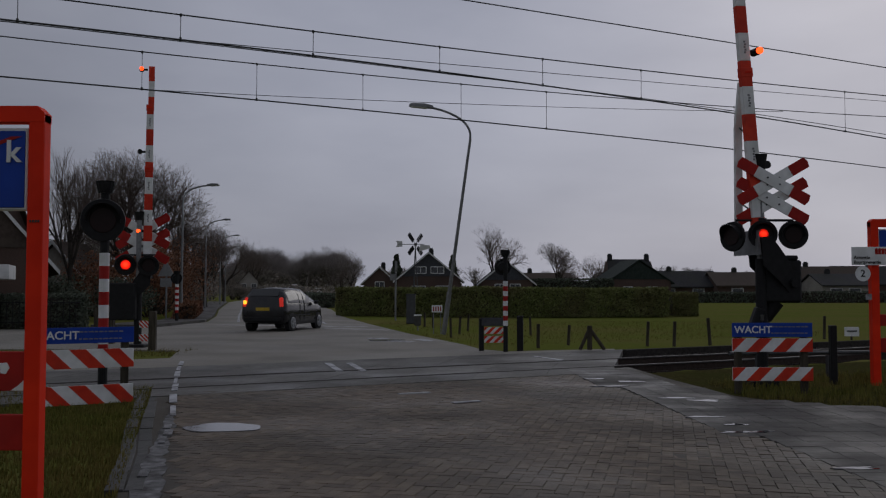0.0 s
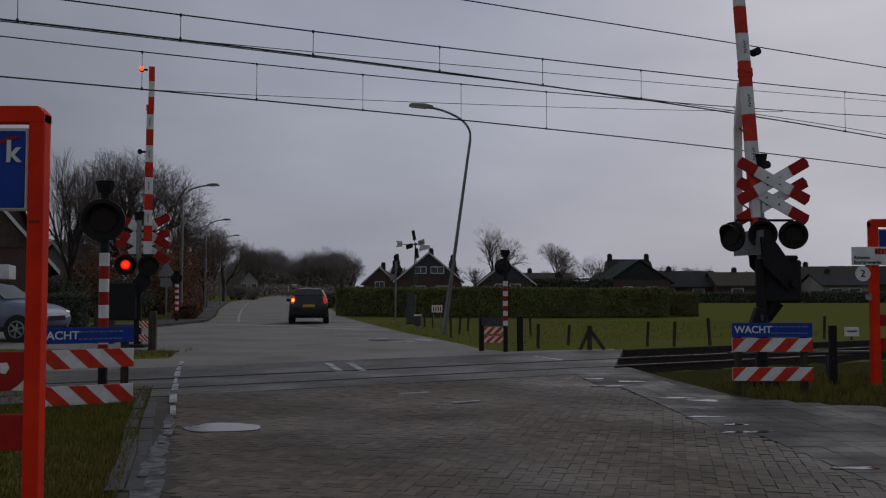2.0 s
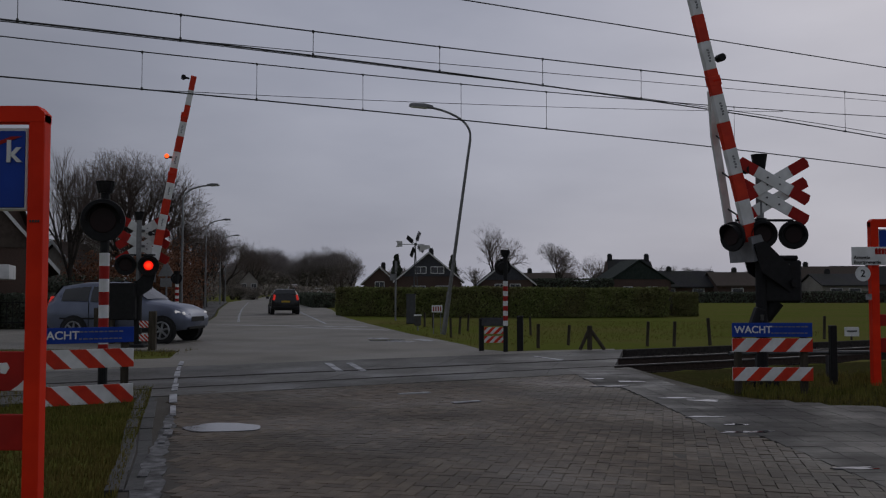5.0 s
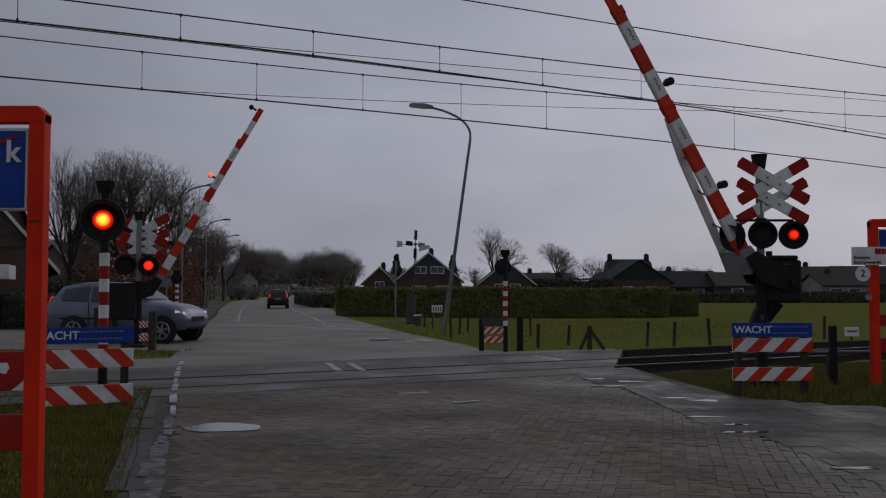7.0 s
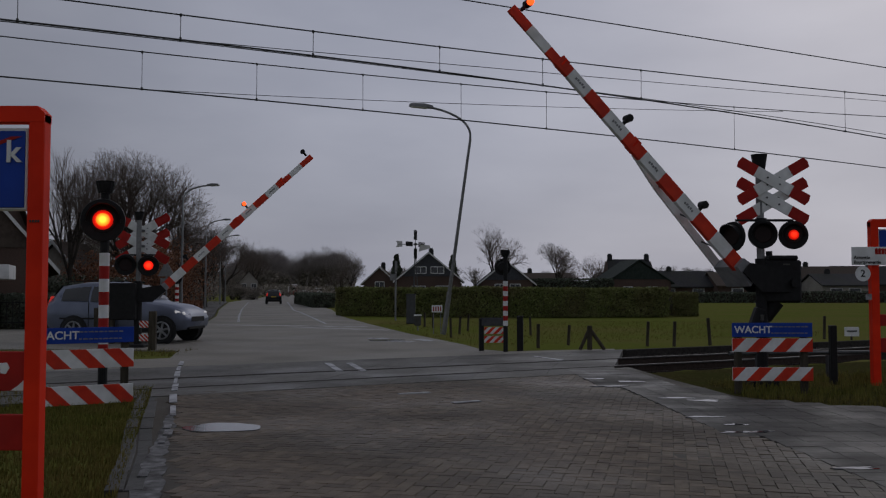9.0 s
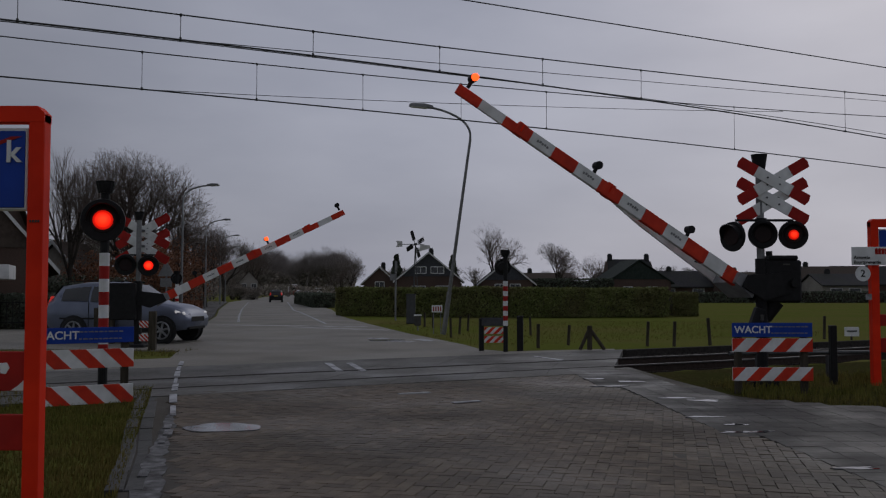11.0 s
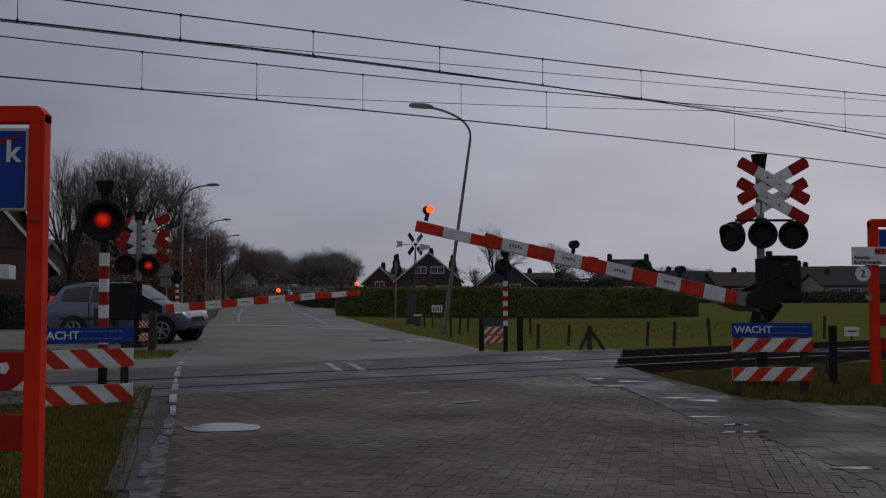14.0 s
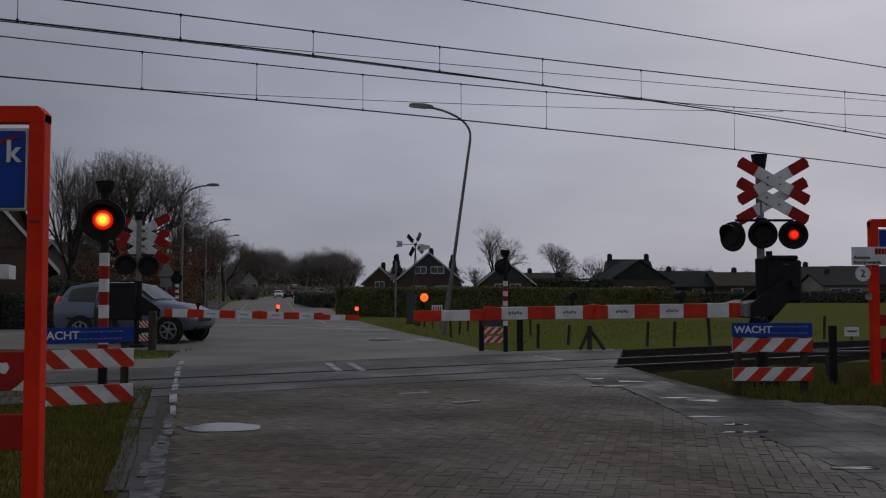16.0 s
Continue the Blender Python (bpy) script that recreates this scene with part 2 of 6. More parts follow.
def wire(bm, pts, r, n=5):
    """One unbroken thin round bar through pts."""
    rows = []
    for i, p in enumerate(pts):
        d = (Vector(pts[min(i + 1, len(pts) - 1)]) - Vector(pts[max(i - 1, 0)])).normalized()
        s = d.cross(Vector((0, 0, 1))).normalized()
        u = s.cross(d)
        rows.append([bm.verts.new(Vector(p) + s * (r * math.cos(2 * math.pi * k / n)) + u * (r * math.sin(2 * math.pi * k / n))) for k in range(n)])
    for a, b in zip(rows, rows[1:]):
        for k in range(n):
            bm.faces.new((a[k], a[(k + 1) % n], b[(k + 1) % n], b[k]))


def part(name, bm, mat, parent=None, label="", smooth=False):
    me = bpy.data.meshes.new(name)
    bm.to_mesh(me)
    bm.free()
    me.materials.append(mat)
    if smooth:
        for p in me.polygons:
            p.use_smooth = True
    ob = new(name, me)
    ob.parent = parent
    return tagged(ob, label)


def thing(name, m, label, category, group=""):
    e = new(name)
    e.empty_display_size = 0.2
    e.matrix_basis = m
    return tagged(e, label, category, group)


def bm_():
    return bmesh.new()


TRACK = radians(28.0)  # the rails run this far round from +x
TD = Vector((math.cos(TRACK), math.sin(TRACK), 0))
TN = Vector((-math.sin(TRACK), math.cos(TRACK), 0))


def on_track(centre, along, side):
    """A place on a track whose centre line crosses x = 0 at y = centre."""
    p = Vector((0, centre, 0)) + TD * along + TN * side
    return p.x, p.y


TRACK_A = 16.55


# ---- ground, roads and tracks ----
def build_ground():
    bm = bm_()
    xs = [-1500, -600, -250, -120, -80] + [-60 + 1.0 * i for i in range(60)] + [0.5 * i for i in range(80)] + [40 + 1.0 * i for i in range(21)] + [80, 120, 250, 600, 1500]
    ys = [-400, -100, -30, -10] + [-4 + 1.0 * i for i in range(18)] + [14 + 0.5 * i for i in range(60)] + [44 + 1.0 * i for i in range(64)] + [120, 160, 250, 500, 1000, 2500]

    def height(x, y):
        """Gently uneven, sunk under the ballast bed where the deck ends."""
        along, side = x * TD.x + (y - TRACK_A) * TD.y, x * TN.x + (y - TRACK_A) * TN.y
        if -1.6 < side < 3.3 and (3.2 < along < 88 or -58 < along < -10.5):
            return -0.34
        return -0.035 + 0.012 * noise.noise(Vector((x * 0.3, y * 0.3, 0)))

    grid = [[bm.verts.new((x, y, height(x, y))) for x in xs] for y in ys]
    for j in range(len(ys) - 1):
        for i in range(len(xs) - 1):
            bm.faces.new((grid[j][i], grid[j][i + 1], grid[j + 1][i + 1], grid[j + 1][i]))
    g = part("ground", bm, M_GRASS, smooth=True)
    tagged(g, "short damp green meadow grass with brown patches", "ground", kind="structure")


NEAR_LEFT = [(-1.2, 2.2), (-2.37, 6.62), (-2.78, 8.1), (-3.25, 9.56), (-4.2, 12.8)]
NEAR_RIGHT = [(3.55, 17.3), (3.75, 15.0), (4.05, 12.6), (4.6, 11.75), (5.6, 11.25), (14, 10.6)]


def build_roads():
    bm = bm_()
    slab(bm, [(-1.2, -12)] + NEAR_LEFT + [(-4.35, 13.1), (3.55, 17.35)] + NEAR_RIGHT[1:] + [(14, -12)], -0.2, -0.007)
    tagged(part("road_near", bm, M_JOINT), "damp sandy bed of the brick road before the crossing", "road", kind="structure")
    bm = bm_()
    left = [(-9.4, 15.12), (-10.3, 17.1), (-5.9, 19.6), (-6.4, 22.0), (-8.2, 22.5), (-13.0, 22.6), (-28, 22.4), (-28, 33.5), (-14, 34.3), (-11.4, 36.5), (-11.0, 42.3), (-13.0, 52), (-17.3, 70), (-27.4, 116), (-34.6, 165), (-44.5, 232), (-51.5, 280), (-52, 310), (-36, 330)]
    right = [(-36, 318), (-41, 305), (-42, 280), (-35.2, 232), (-25.1, 165), (-17.6, 116), (-8.6, 70), (-5.8, 51.7), (-3.3, 40), (-1.24, 31.1), (0.55, 24.6), (0.95, 22.5), (1.5, 21.75), (4.3, 22.75), (4.2, 22.31)]
    slab(bm, left + right, -0.2, 0.0)
    tagged(part("road_far", bm, M_ASPHALT), "damp grey asphalt road with worn white lines", "road", kind="structure")
    bm = bm_()
    slab(bm, [(3.62, 15.6), (4.05, 12.62), (4.6, 11.77), (5.6, 11.27), (14, 10.62), (16, 22.5), (3.6, 16.2)], -0.12, -0.016)
    tagged(part("verge", bm, M_VERGE), "brown winter verge with thin grass beside the track", "verge", kind="structure")
    # deck between and beside the rails
    bm = bm_()
    slab(bm, [on_track(TRACK_A, -9.4, -1.7), on_track(TRACK_A, 2.5, -1.7), on_track(TRACK_A, 6.3, 3.05), on_track(TRACK_A, -9.4, 3.05)], -0.2, -0.05)
    deck = tagged(part("crossing_deck", bm, M_JOINT), "smooth dark grey crossing panels laid between the rails", "road", kind="structure")
    # the deck ends squarely to the road, so each row of panels reaches further along the track
    for lo, hi, end_lo, end_hi in ((-1.75, -0.80, 2.56, 3.28), (-0.66, 0.66, 3.41, 4.56), (0.80, 3.08, 4.69, 6.66)):
        for i in range(9):
            shift = 1.5 * i
            s0, s1 = -shift - 1.488, -shift
            bm = bm_()
            slab(bm, [on_track(TRACK_A, end_lo + s0, lo), on_track(TRACK_A, end_lo + s1, lo), on_track(TRACK_A, end_hi + s1, hi), on_track(TRACK_A, end_hi + s0, hi)], -0.14, 0.004 + 0.004 * random.random())
            part("panel", bm, M_PANEL, deck)


def build_tracks():
    c = TRACK_A
    bm = bm_()
    slab(bm, [on_track(c, -60, -1.95), on_track(c, 90, -1.95), on_track(c, 90, 3.06), on_track(c, -60, 3.06)], -0.4, -0.16)
    tagged(part("track_bed", bm, M_BALLAST), "dark brown ballast bed under the rails", "ballast", kind="structure")
    # added beam; its dark colour stands for shade where the meadow drops off
    bm = bm_()
    slab(bm, [on_track(c, 6.75, 3.06), on_track(c, 90, 3.06), on_track(c, 90, 3.2), on_track(c, 6.75, 3.2)], -0.3, -0.004)
    tagged(part("bed_edging", bm, M_SLEEPER), "edging beam coloured dark as shade between the ballast and meadow", "edging", kind="structure")
    track = thing("railway_track", Matrix.Translation((0, c, 0)) @ Matrix.Rotation(TRACK, 4, "Z"), "railway track with rusty rails on grey sleepers", "railway track")
    for side in (-0.755, 0.755):
        bm = bm_()
        box(bm, 15, side, -0.068, 150, 0.022, 0.13)
        box(bm, 15, side, -0.138, 150, 0.14, 0.022)
        part("rail", bm, M_RAIL, track)
        bm = bm_()
        box(bm, 15, side, 0.002, 150, 0.07, 0.034, bevel=0.008)
        part("rail_head", bm, M_RAILTOP, track, "shiny worn rail head")
    bm = bm_()
    box(bm, 0, 0, -0.19, 0.26, 2.5, 0.09)
    first = part("sleeper", bm, M_SLEEPER, track)
    for i in range(75):
        s = first if i == 0 else new("sleeper", first.data)
        s.parent = track
        s.location = (4.4 + 0.6 * i, 0, 0)


def build_ballast():
    """Loose stones round the rails, joined."""
    rng = random.Random(31)
    v, f = [], []
    for c in (TRACK_A,):
        for i in range(9000):
            s = rng.uniform(3.4, 26) if rng.random() < 0.92 else rng.uniform(-22, -9.8)
            o = rng.uniform(-1.9, 3.02)
            if abs(abs(o) - 0.755) < 0.07 or (-9.6 < s < 2.9 + 0.86 * (o + 1.3)):
                continue
            x, y = on_track(c, s, o)
            r = rng.uniform(0.022, 0.05)
            z = -0.165 + rng.uniform(0, 0.03)
            i0 = len(v)
            for dx, dy, dz in ((1, 0, 0), (-0.9, 0.2, 0), (0.1, 1, 0.1), (0, -0.9, 0), (0.1, 0.1, 0.8)):
                v.append((x + dx * r * rng.uniform(0.7, 1.3), y + dy * r * rng.uniform(0.7, 1.3), z + dz * r))
            f += [(i0, i0 + 2, i0 + 4), (i0 + 2, i0 + 1, i0 + 4), (i0 + 1, i0 + 3, i0 + 4), (i0 + 3, i0, i0 + 4)]
    me = bpy.data.meshes.new("ballast_stones")
    me.from_pydata(v, [], f)
    me.materials.append(M_BALLAST)
    tagged(new("ballast_stones", me), "dark brown loose ballast stones between the rails", "ballast", kind="stuff")


# ---- level crossing gear ----
def signal_dome(bm, r, out, y0=0.0):
    """A shallow dome that bulges towards -y."""
    rings, n = 5, 18
    rows = []
    for i in range(rings + 1):
        a = i / rings
        rr, d = r * math.sin(a * math.pi / 2), out * math.cos(a * math.pi / 2)
        rows.append([bm.verts.new((rr * math.cos(2 * math.pi * k / n), y0 - d, rr * math.sin(2 * math.pi * k / n))) for k in range(n)] if i else [bm.verts.new((0, y0 - out, 0))])
    for k in range(n):
        bm.faces.new((rows[0][0], rows[1][k], rows[1][(k + 1) % n]))
        for i in range(1, rings):
            bm.faces.new((rows[i][k], rows[i + 1][k], rows[i + 1][(k + 1) % n], rows[i][(k + 1) % n]))
    bmesh.ops.recalc_face_normals(bm, faces=bm.faces[:])


GLOWS = {}


def signal_lamp(parent, x, y, z, turn, r, key=None, core=False, hood=0.16):
    """Round black backboard, dark lens, visor and the glowing bulb dome that comes forward when lit."""
    place = Matrix.Translation((x, y, z)) @ Matrix.Rotation(radians(turn), 4, "Z")
    bm = bm_()
    tube(bm, (0, 0.03, 0), (0, -0.01, 0), r, r * 0.97, n=28)
    tube(bm, (0, 0.14, 0), (0, 0.03, 0), r * 0.5, r * 0.72, n=20)
    head = part("signal_lamp", bm, M_BLACK, parent, "round black signal lamp head")
    head.matrix_basis = place
    bm = bm_()
    tube(bm, (0, -0.012, 0), (0, -0.022, 0), r * 0.60, r * 0.57, n=24)
    part("lens", bm, M_LENS, head, "dark red glass lens")
    bm = bm_()
    n = 14
    rows = []
    for k in range(n + 1):
        ang = radians(-10 + 200 * k / n)
        reach = hood * (0.35 + 0.65 * max(0, math.sin(ang)))
        rows.append([bm.verts.new((rr * math.cos(ang), yy, rr * math.sin(ang))) for rr, yy in ((r * 0.74, -0.005), (r * 0.74, -reach), (r * 0.78, -reach), (r * 0.78, -0.005))])
    for p, q in zip(rows, rows[1:]):
        for s in range(3):
            bm.faces.new((p[s], p[s + 1], q[s + 1], q[s]))
    bmesh.ops.recalc_face_normals(bm, faces=bm.faces[:])
    part("visor", bm, M_BLACK, head)
    if key:
        bm = bm_()
        signal_dome(bm, r * (0.46 if core or r > 0.25 else 0.36), 0.07)
        GLOWS[key] = part("bulb", bm, M_LAMPRED if core or r > 0.25 else M_LAMPSMALL, head, "lit red bulb", smooth=True)
        GLOWS[key].location = (0, 0.06, 0)
        bm = bm_()
        signal_dome(bm, r * 0.40, 0.06)
        GLOWS[key + "_dim"] = part("bulb", bm, M_LAMPDIM, head, "fading red bulb", smooth=True)
        GLOWS[key + "_dim"].location = (0, 0.06, 0)
        if core:
            bm = bm_()
            signal_dome(bm, r * 0.31, 0.05)
            GLOWS[key + "_core"] = part("bulb", bm, M_LAMPCORE, head, "bright orange bulb centre", smooth=True)
            GLOWS[key + "_core"].location = (0, 0.06, 0)
    return head


def plank_pair(parent, x, y, z, half_x, half_z, width, thick):
    """Two crossed planks with red ends."""
    ang = math.atan2(half_z, half_x)
    length = 2 * math.hypot(half_x, half_z)
    for k, sign in enumerate((-1, 1)):
        m = Matrix.Translation((x, y + thick * 1.1 * k, z)) @ Matrix.Rotation(-sign * ang, 4, "Y")
        bm = bm_()
        box(bm, 0, 0, 0, length * 0.52, thick, width, bevel=0.004)
        p = part("plank", bm, M_WHITE, parent, "white and red saltire plank")
        p.matrix_basis = m
        for s in (-1, 1):
            bm = bm_()
            e0, e1 = length * 0.262, length * 0.5
            prism(bm, [(s * e0, -width / 2), (s * e1, -width / 2), (s * (e1 + 0.025), 0), (s * e1, width / 2), (s * e0, width / 2)], Matrix(), thick)
            part("red_end", bm, M_RED, p)
        for s in (-0.09, 0.09):
            bm = bm_()
            tube(bm, (s * length, -thick / 2 - 0.008, 0), (s * length, -thick / 2, 0), 0.016, n=8)
            part("bolt", bm, M_DARKMETAL, p)


def build_boom(parent, b, facing):
    """Boom about its pivot; along local +x when down, b below the pivot. facing: the side of the road user on local y."""
    bm = bm_()
    for s in (-0.17, 0.17):
        prism(bm, [(-0.13, -0.08), (-0.10, 0.12), (0.10, 0.14), (0.75, -b + 0.10), (0.75, -b - 0.10), (0.30, -b - 0.08), (-0.05, -0.15)], Matrix.Translation((0, s, 0)), 0.03)
    tube(bm, (0, -0.24, 0), (0, 0.24, 0), 0.07, n=12)
    boom = part("boom", bm, M_BLACK, parent, "red and white striped barrier boom with dark steel fork")
    bm = bm_()
    prism(bm, [(0.48, -b - 0.14), (0.48, -b + 0.13), (0.60, -b + 0.15), (0.86, -b + 0.09), (0.86, -b - 0.09)], Matrix.Translation((0, -facing * 0.18, 0)), 0.62)
    part("bracket", bm, M_GREY, boom, "grey steel boom bracket")
    bm = bm_()
    box(bm, -0.06, 0, -0.03, 0.20, 0.3, 0.22, bevel=0.02)
    part("counterweight", bm, M_BLACK, boom)
    e = [0.09 + q for q in (0.70, 0.967, 1.347, 1.76, 2.165, 2.583, 3.02, 3.423, 3.862, 4.284, 4.682, 4.83, 5.147, 5.562, 5.955)]
    for i in range(len(e) - 1):
        thin = i >= 11
        h = 0.15 if thin else 0.225 - 0.005 * i
        bm = bm_()
        box(bm, (e[i] + e[i + 1]) / 2, 0, -b - (0.02 if thin else 0), e[i + 1] - e[i], 0.05 if thin else 0.085, h, bevel=0.006)
        part("boom_section", bm, M_BOOMRED if i in (0, 2, 4, 6, 8, 10, 11, 13) else M_WHITE, boom)
        if i in (3, 5, 7, 9):
            bm = bm_()
            for k in range(5):
                box(bm, (e[i] + e[i + 1]) / 2 - 0.09 + 0.042 * k, facing * 0.0445, -b + 0.01 * (k % 2), 0.030, 0.004, 0.036)
            part("marking", bm, M_GALV, boom, "small grey unreadable lettering")
    for x, h in ((3.33, 0.222), (4.95, 0.195)):
        bm = bm_()
        box(bm, x, 0, -b + 0.004, 0.15, 0.095, h, bevel=0.008)
        part("clamp", bm, M_BOOMRED, boom, "red joint sleeve")
        bm = bm_()
        box(bm, x, facing * 0.053, -b + 0.03, 0.03, 0.006, 0.12)
        part("strip", bm, M_ORANGE, boom)
    # second arm behind the boom
    bm = bm_()
    arm = [((0.75, -facing * 0.52), (2.5, -facing * 0.30)), ((2.5, -facing * 0.30), (3.2, -facing * 0.10))]
    for (x0, y0), (x1, y1) in arm:
        d = Vector((x1 - x0, y1 - y0, 0))
        box(bm, (x0 + x1) / 2, (y0 + y1) / 2, -b, d.length, 0.045, 0.13, Matrix.Rotation(math.atan2(d.y, d.x), 4, "Z"))
    part("support_arm", bm, M_WHITE, boom, "white support arm")
    for x, y in ((1.1, 0.47), (1.7, 0.40), (2.3, 0.33)):
        bm = bm_()
        tube(bm, (x, 0, -b), (x + 0.25, -facing * y, -b + 0.02), 0.014, n=6)
        part("stay", bm, M_DARKMETAL, boom)
    return boom


def boom_lamp(boom, x, b, key, side, turn):
    """Small lamp on a stem above the boom; the bulb shows when it comes out of its dark cap."""
    bm = bm_()
    tube(bm, (x, 0, -b + 0.08), (x, 0, -b + 0.19), 0.028, n=10)
    tube(bm, (x, side * 0.075, -b + 0.235), (x, -side * 0.055, -b + 0.235), 0.060, n=14)
    part("lamp_cap", bm, M_BLACK, boom, "small black boom lamp")
    bm = bm_()
    bmesh.ops.create_uvsphere(bm, u_segments=12, v_segments=8, radius=0.056)
    g = part("lamp_bulb", bm, M_LAMPORANGE, boom, "lit orange boom lamp", smooth=True)
    g.location = (x, -side * 0.0, -b + 0.235)
    GLOWS[key] = g
    g["home"] = (x, 0.0, -b + 0.235, side)


def build_barriers():
    out = {}
    near = thing("level_crossing_barrier", pose(5.37, 14.2, 0), "level crossing barrier with double saltire, signal lamps and striped boom", "barrier", "barriers")
    far = thing("level_crossing_barrier", pose(-8.08, 23.4, 0), "level crossing barrier beyond the tracks with its saltire seen from behind", "barrier", "barriers")
    out["near"] = build_boom(near, 0.41, 1)
    out["near"].matrix_basis = pose(0, 0, 1.57, 0, -85, 197.2)
    out["far"] = build_boom(far, 0.396, -1)
    out["far"].matrix_basis = pose(0, 0, 1.30, 0, -89, 17.8)
    SHIFT = -0.162
    # the near one
    bm = bm_()
    tube(bm, (-0.257, -0.12, 1.7), (-0.257, -0.12, 3.40), 0.060, n=16)
    part("post", bm, M_GALV, near, "grey steel post").location.x = SHIFT
    bm = bm_()
    tube(bm, (-0.257, -0.12, 0), (-0.257, -0.12, 1.95), 0.085, n=16)
    box(bm, -0.257, -0.12, 0.03, 0.45, 0.45, 0.1, bevel=0.02)
    box(bm, 0.07, 0.02, 1.60, 0.58, 0.40, 0.66, bevel=0.03)
    box(bm, 0.08, 0.0, 1.965, 0.46, 0.36, 0.07, bevel=0.02)
    tube(bm, (-0.10, -0.05, 1.98), (-0.10, -0.05, 2.07), 0.05, n=10)
    tube(bm, (-0.02, 0.02, 1.28), (-0.15, 0.02, 1.0), 0.16, 0.09, n=14)
    box(bm, -0.36, -0.2, 1.02, 0.16, 0.16, 0.34, pose(0, 0, 0, 0, 20, 0), bevel=0.02)
    part("drive_box", bm, M_BLACK, near, "black drive housing and lower post").location.x = SHIFT
    bm = bm_()
    box(bm, 0.12, -0.186, 1.86, 0.10, 0.012, 0.025)
    part("plate", bm, M_KERB, near, "small pale maker's plate").location.x = SHIFT
    bm = bm_()
    box(bm, -0.31, -0.292, 1.04, 0.05, 0.01, 0.09)
    part("plate", bm, M_KERB, near, "small pale maker's plate").location.x = SHIFT
    bm = bm_()
    tube(bm, (-0.257, -0.12, 3.34), (-0.257, -0.12, 3.58), 0.085, 0.125, n=16)
    part("bell", bm, M_BLACK, near, "black warning bell on the post top").location.x = SHIFT
    bm = bm_()
    tube(bm, (-0.66, -0.17, 2.545), (0.24, -0.17, 2.545), 0.020, n=8)
    box(bm, -0.257, -0.15, 2.545, 0.16, 0.08, 0.07)
    part("lamp_arm", bm, M_BLACK, near).location.x = SHIFT
    for zc in (3.15, 2.845):
        plank_pair(near, -0.08 + SHIFT, -0.24 + (0.05 if zc < 3 else 0), zc, 0.52, 0.30, 0.175, 0.022)
    signal_lamp(near, -0.257 + SHIFT, -0.24, 2.325, -14, 0.222, "n1")
    signal_lamp(near, 0.215 + SHIFT, -0.24, 2.315, -14, 0.222, "n2")
    signal_lamp(near, -0.73 + SHIFT, -0.22, 2.29, -58, 0.235)
    # the far one
    bm = bm_()
    tube(bm, (0.2, 0.0, 1.6), (0.2, 0.0, 3.3), 0.065, n=14)
    part("post", bm, M_GALV, far, "grey steel post")
    bm = bm_()
    tube(bm, (0.2, 0, 0), (0.2, 0, 1.7), 0.10, n=14)
    box(bm, 0.2, 0, 0.03, 0.5, 0.5, 0.1, bevel=0.02)
    box(bm, -0.16, -0.05, 1.18, 0.74, 0.45, 0.95, bevel=0.03)
    part("drive_box", bm, M_BLACK, far, "black drive housing and lower post")
    bm = bm_()
    tube(bm, (0.2, 0, 3.28), (0.2, 0, 3.5), 0.08, 0.13, n=14)
    part("bell", bm, M_BLACK, far, "black warning bell on the post top")
    for zc in (3.02, 2.62):
        plank_pair(far, 0.17, 0.36, zc, 0.67, 0.385, 0.22, 0.022)
        bm = bm_()
        box(bm, 0.2, 0.2, zc, 0.08, 0.32, 0.06, bevel=0.008)
        part("plank_bracket", bm, M_DARKMETAL, far)
    bm = bm_()
    tube(bm, (-0.2, 0.02, 2.38), (0.62, 0.02, 2.38), 0.022, n=8)
    part("lamp_arm", bm, M_BLACK, far)
    signal_lamp(far, -0.09, -0.14, 2.12, 18, 0.27, "f1")
    signal_lamp(far, 0.50, -0.14, 2.10, 18, 0.27, "f2")
    for x, k in ((1.78, "nb_root"), (3.57, "nb_mid"), (5.83, "nb_tip")):
        boom_lamp(out["near"], x + 0.09, 0.41, k, -1, 0)
    for x, k in ((1.70, "fb_root"), (3.78, "fb_mid"), (5.95, "fb_tip")):
        boom_lamp(out["far"], x, 0.396, k, 1, 0)
    return out


def striped_post(x, y, h0, h1, r, label, lamp_z=None, lamp_r=0.25, key=None, turn=0, back=False, top=None, bands=6, base=0.0):
    """Red and white banded post with a signal lamp and a bell."""
    t = thing("signal_post", pose(x, y, 0), label, "signal", "signal posts")
    bm = bm_()
    tube(bm, (0, 0, base), (0, 0, h0), r, n=14)
    part("post", bm, M_BLACK, t)
    bm = bm_()
    tube(bm, (0, 0, h1), (0, 0, top - 0.05), r * 0.95, n=14)
    part("upper_post", bm, M_BLACK, t)
    step = (h1 - h0) / bands
    for i in range(bands):
        bm = bm_()
        tube(bm, (0, 0, h0 + i * step), (0, 0, h0 + (i + 1) * step), r * 1.06, n=16)
        part("band", bm, M_RED if i % 2 == (bands % 2) else M_WHITE, t)
    signal_lamp(t, -0.06 if back else 0, 0.12 if back else -0.08, lamp_z, 180 if back else turn, lamp_r, key, core=bool(key), hood=0.2)
    bm = bm_()
    tube(bm, (0, 0, top - 0.16), (0, 0, top - 0.05), r * 1.5, r * 2.0, n=14)
    tube(bm, (0, 0, top - 0.05), (0, 0, top), r * 2.0, r * 2.1, n=14)
    part("bell", bm, M_BLACK, t, "black bell housing")
    return t


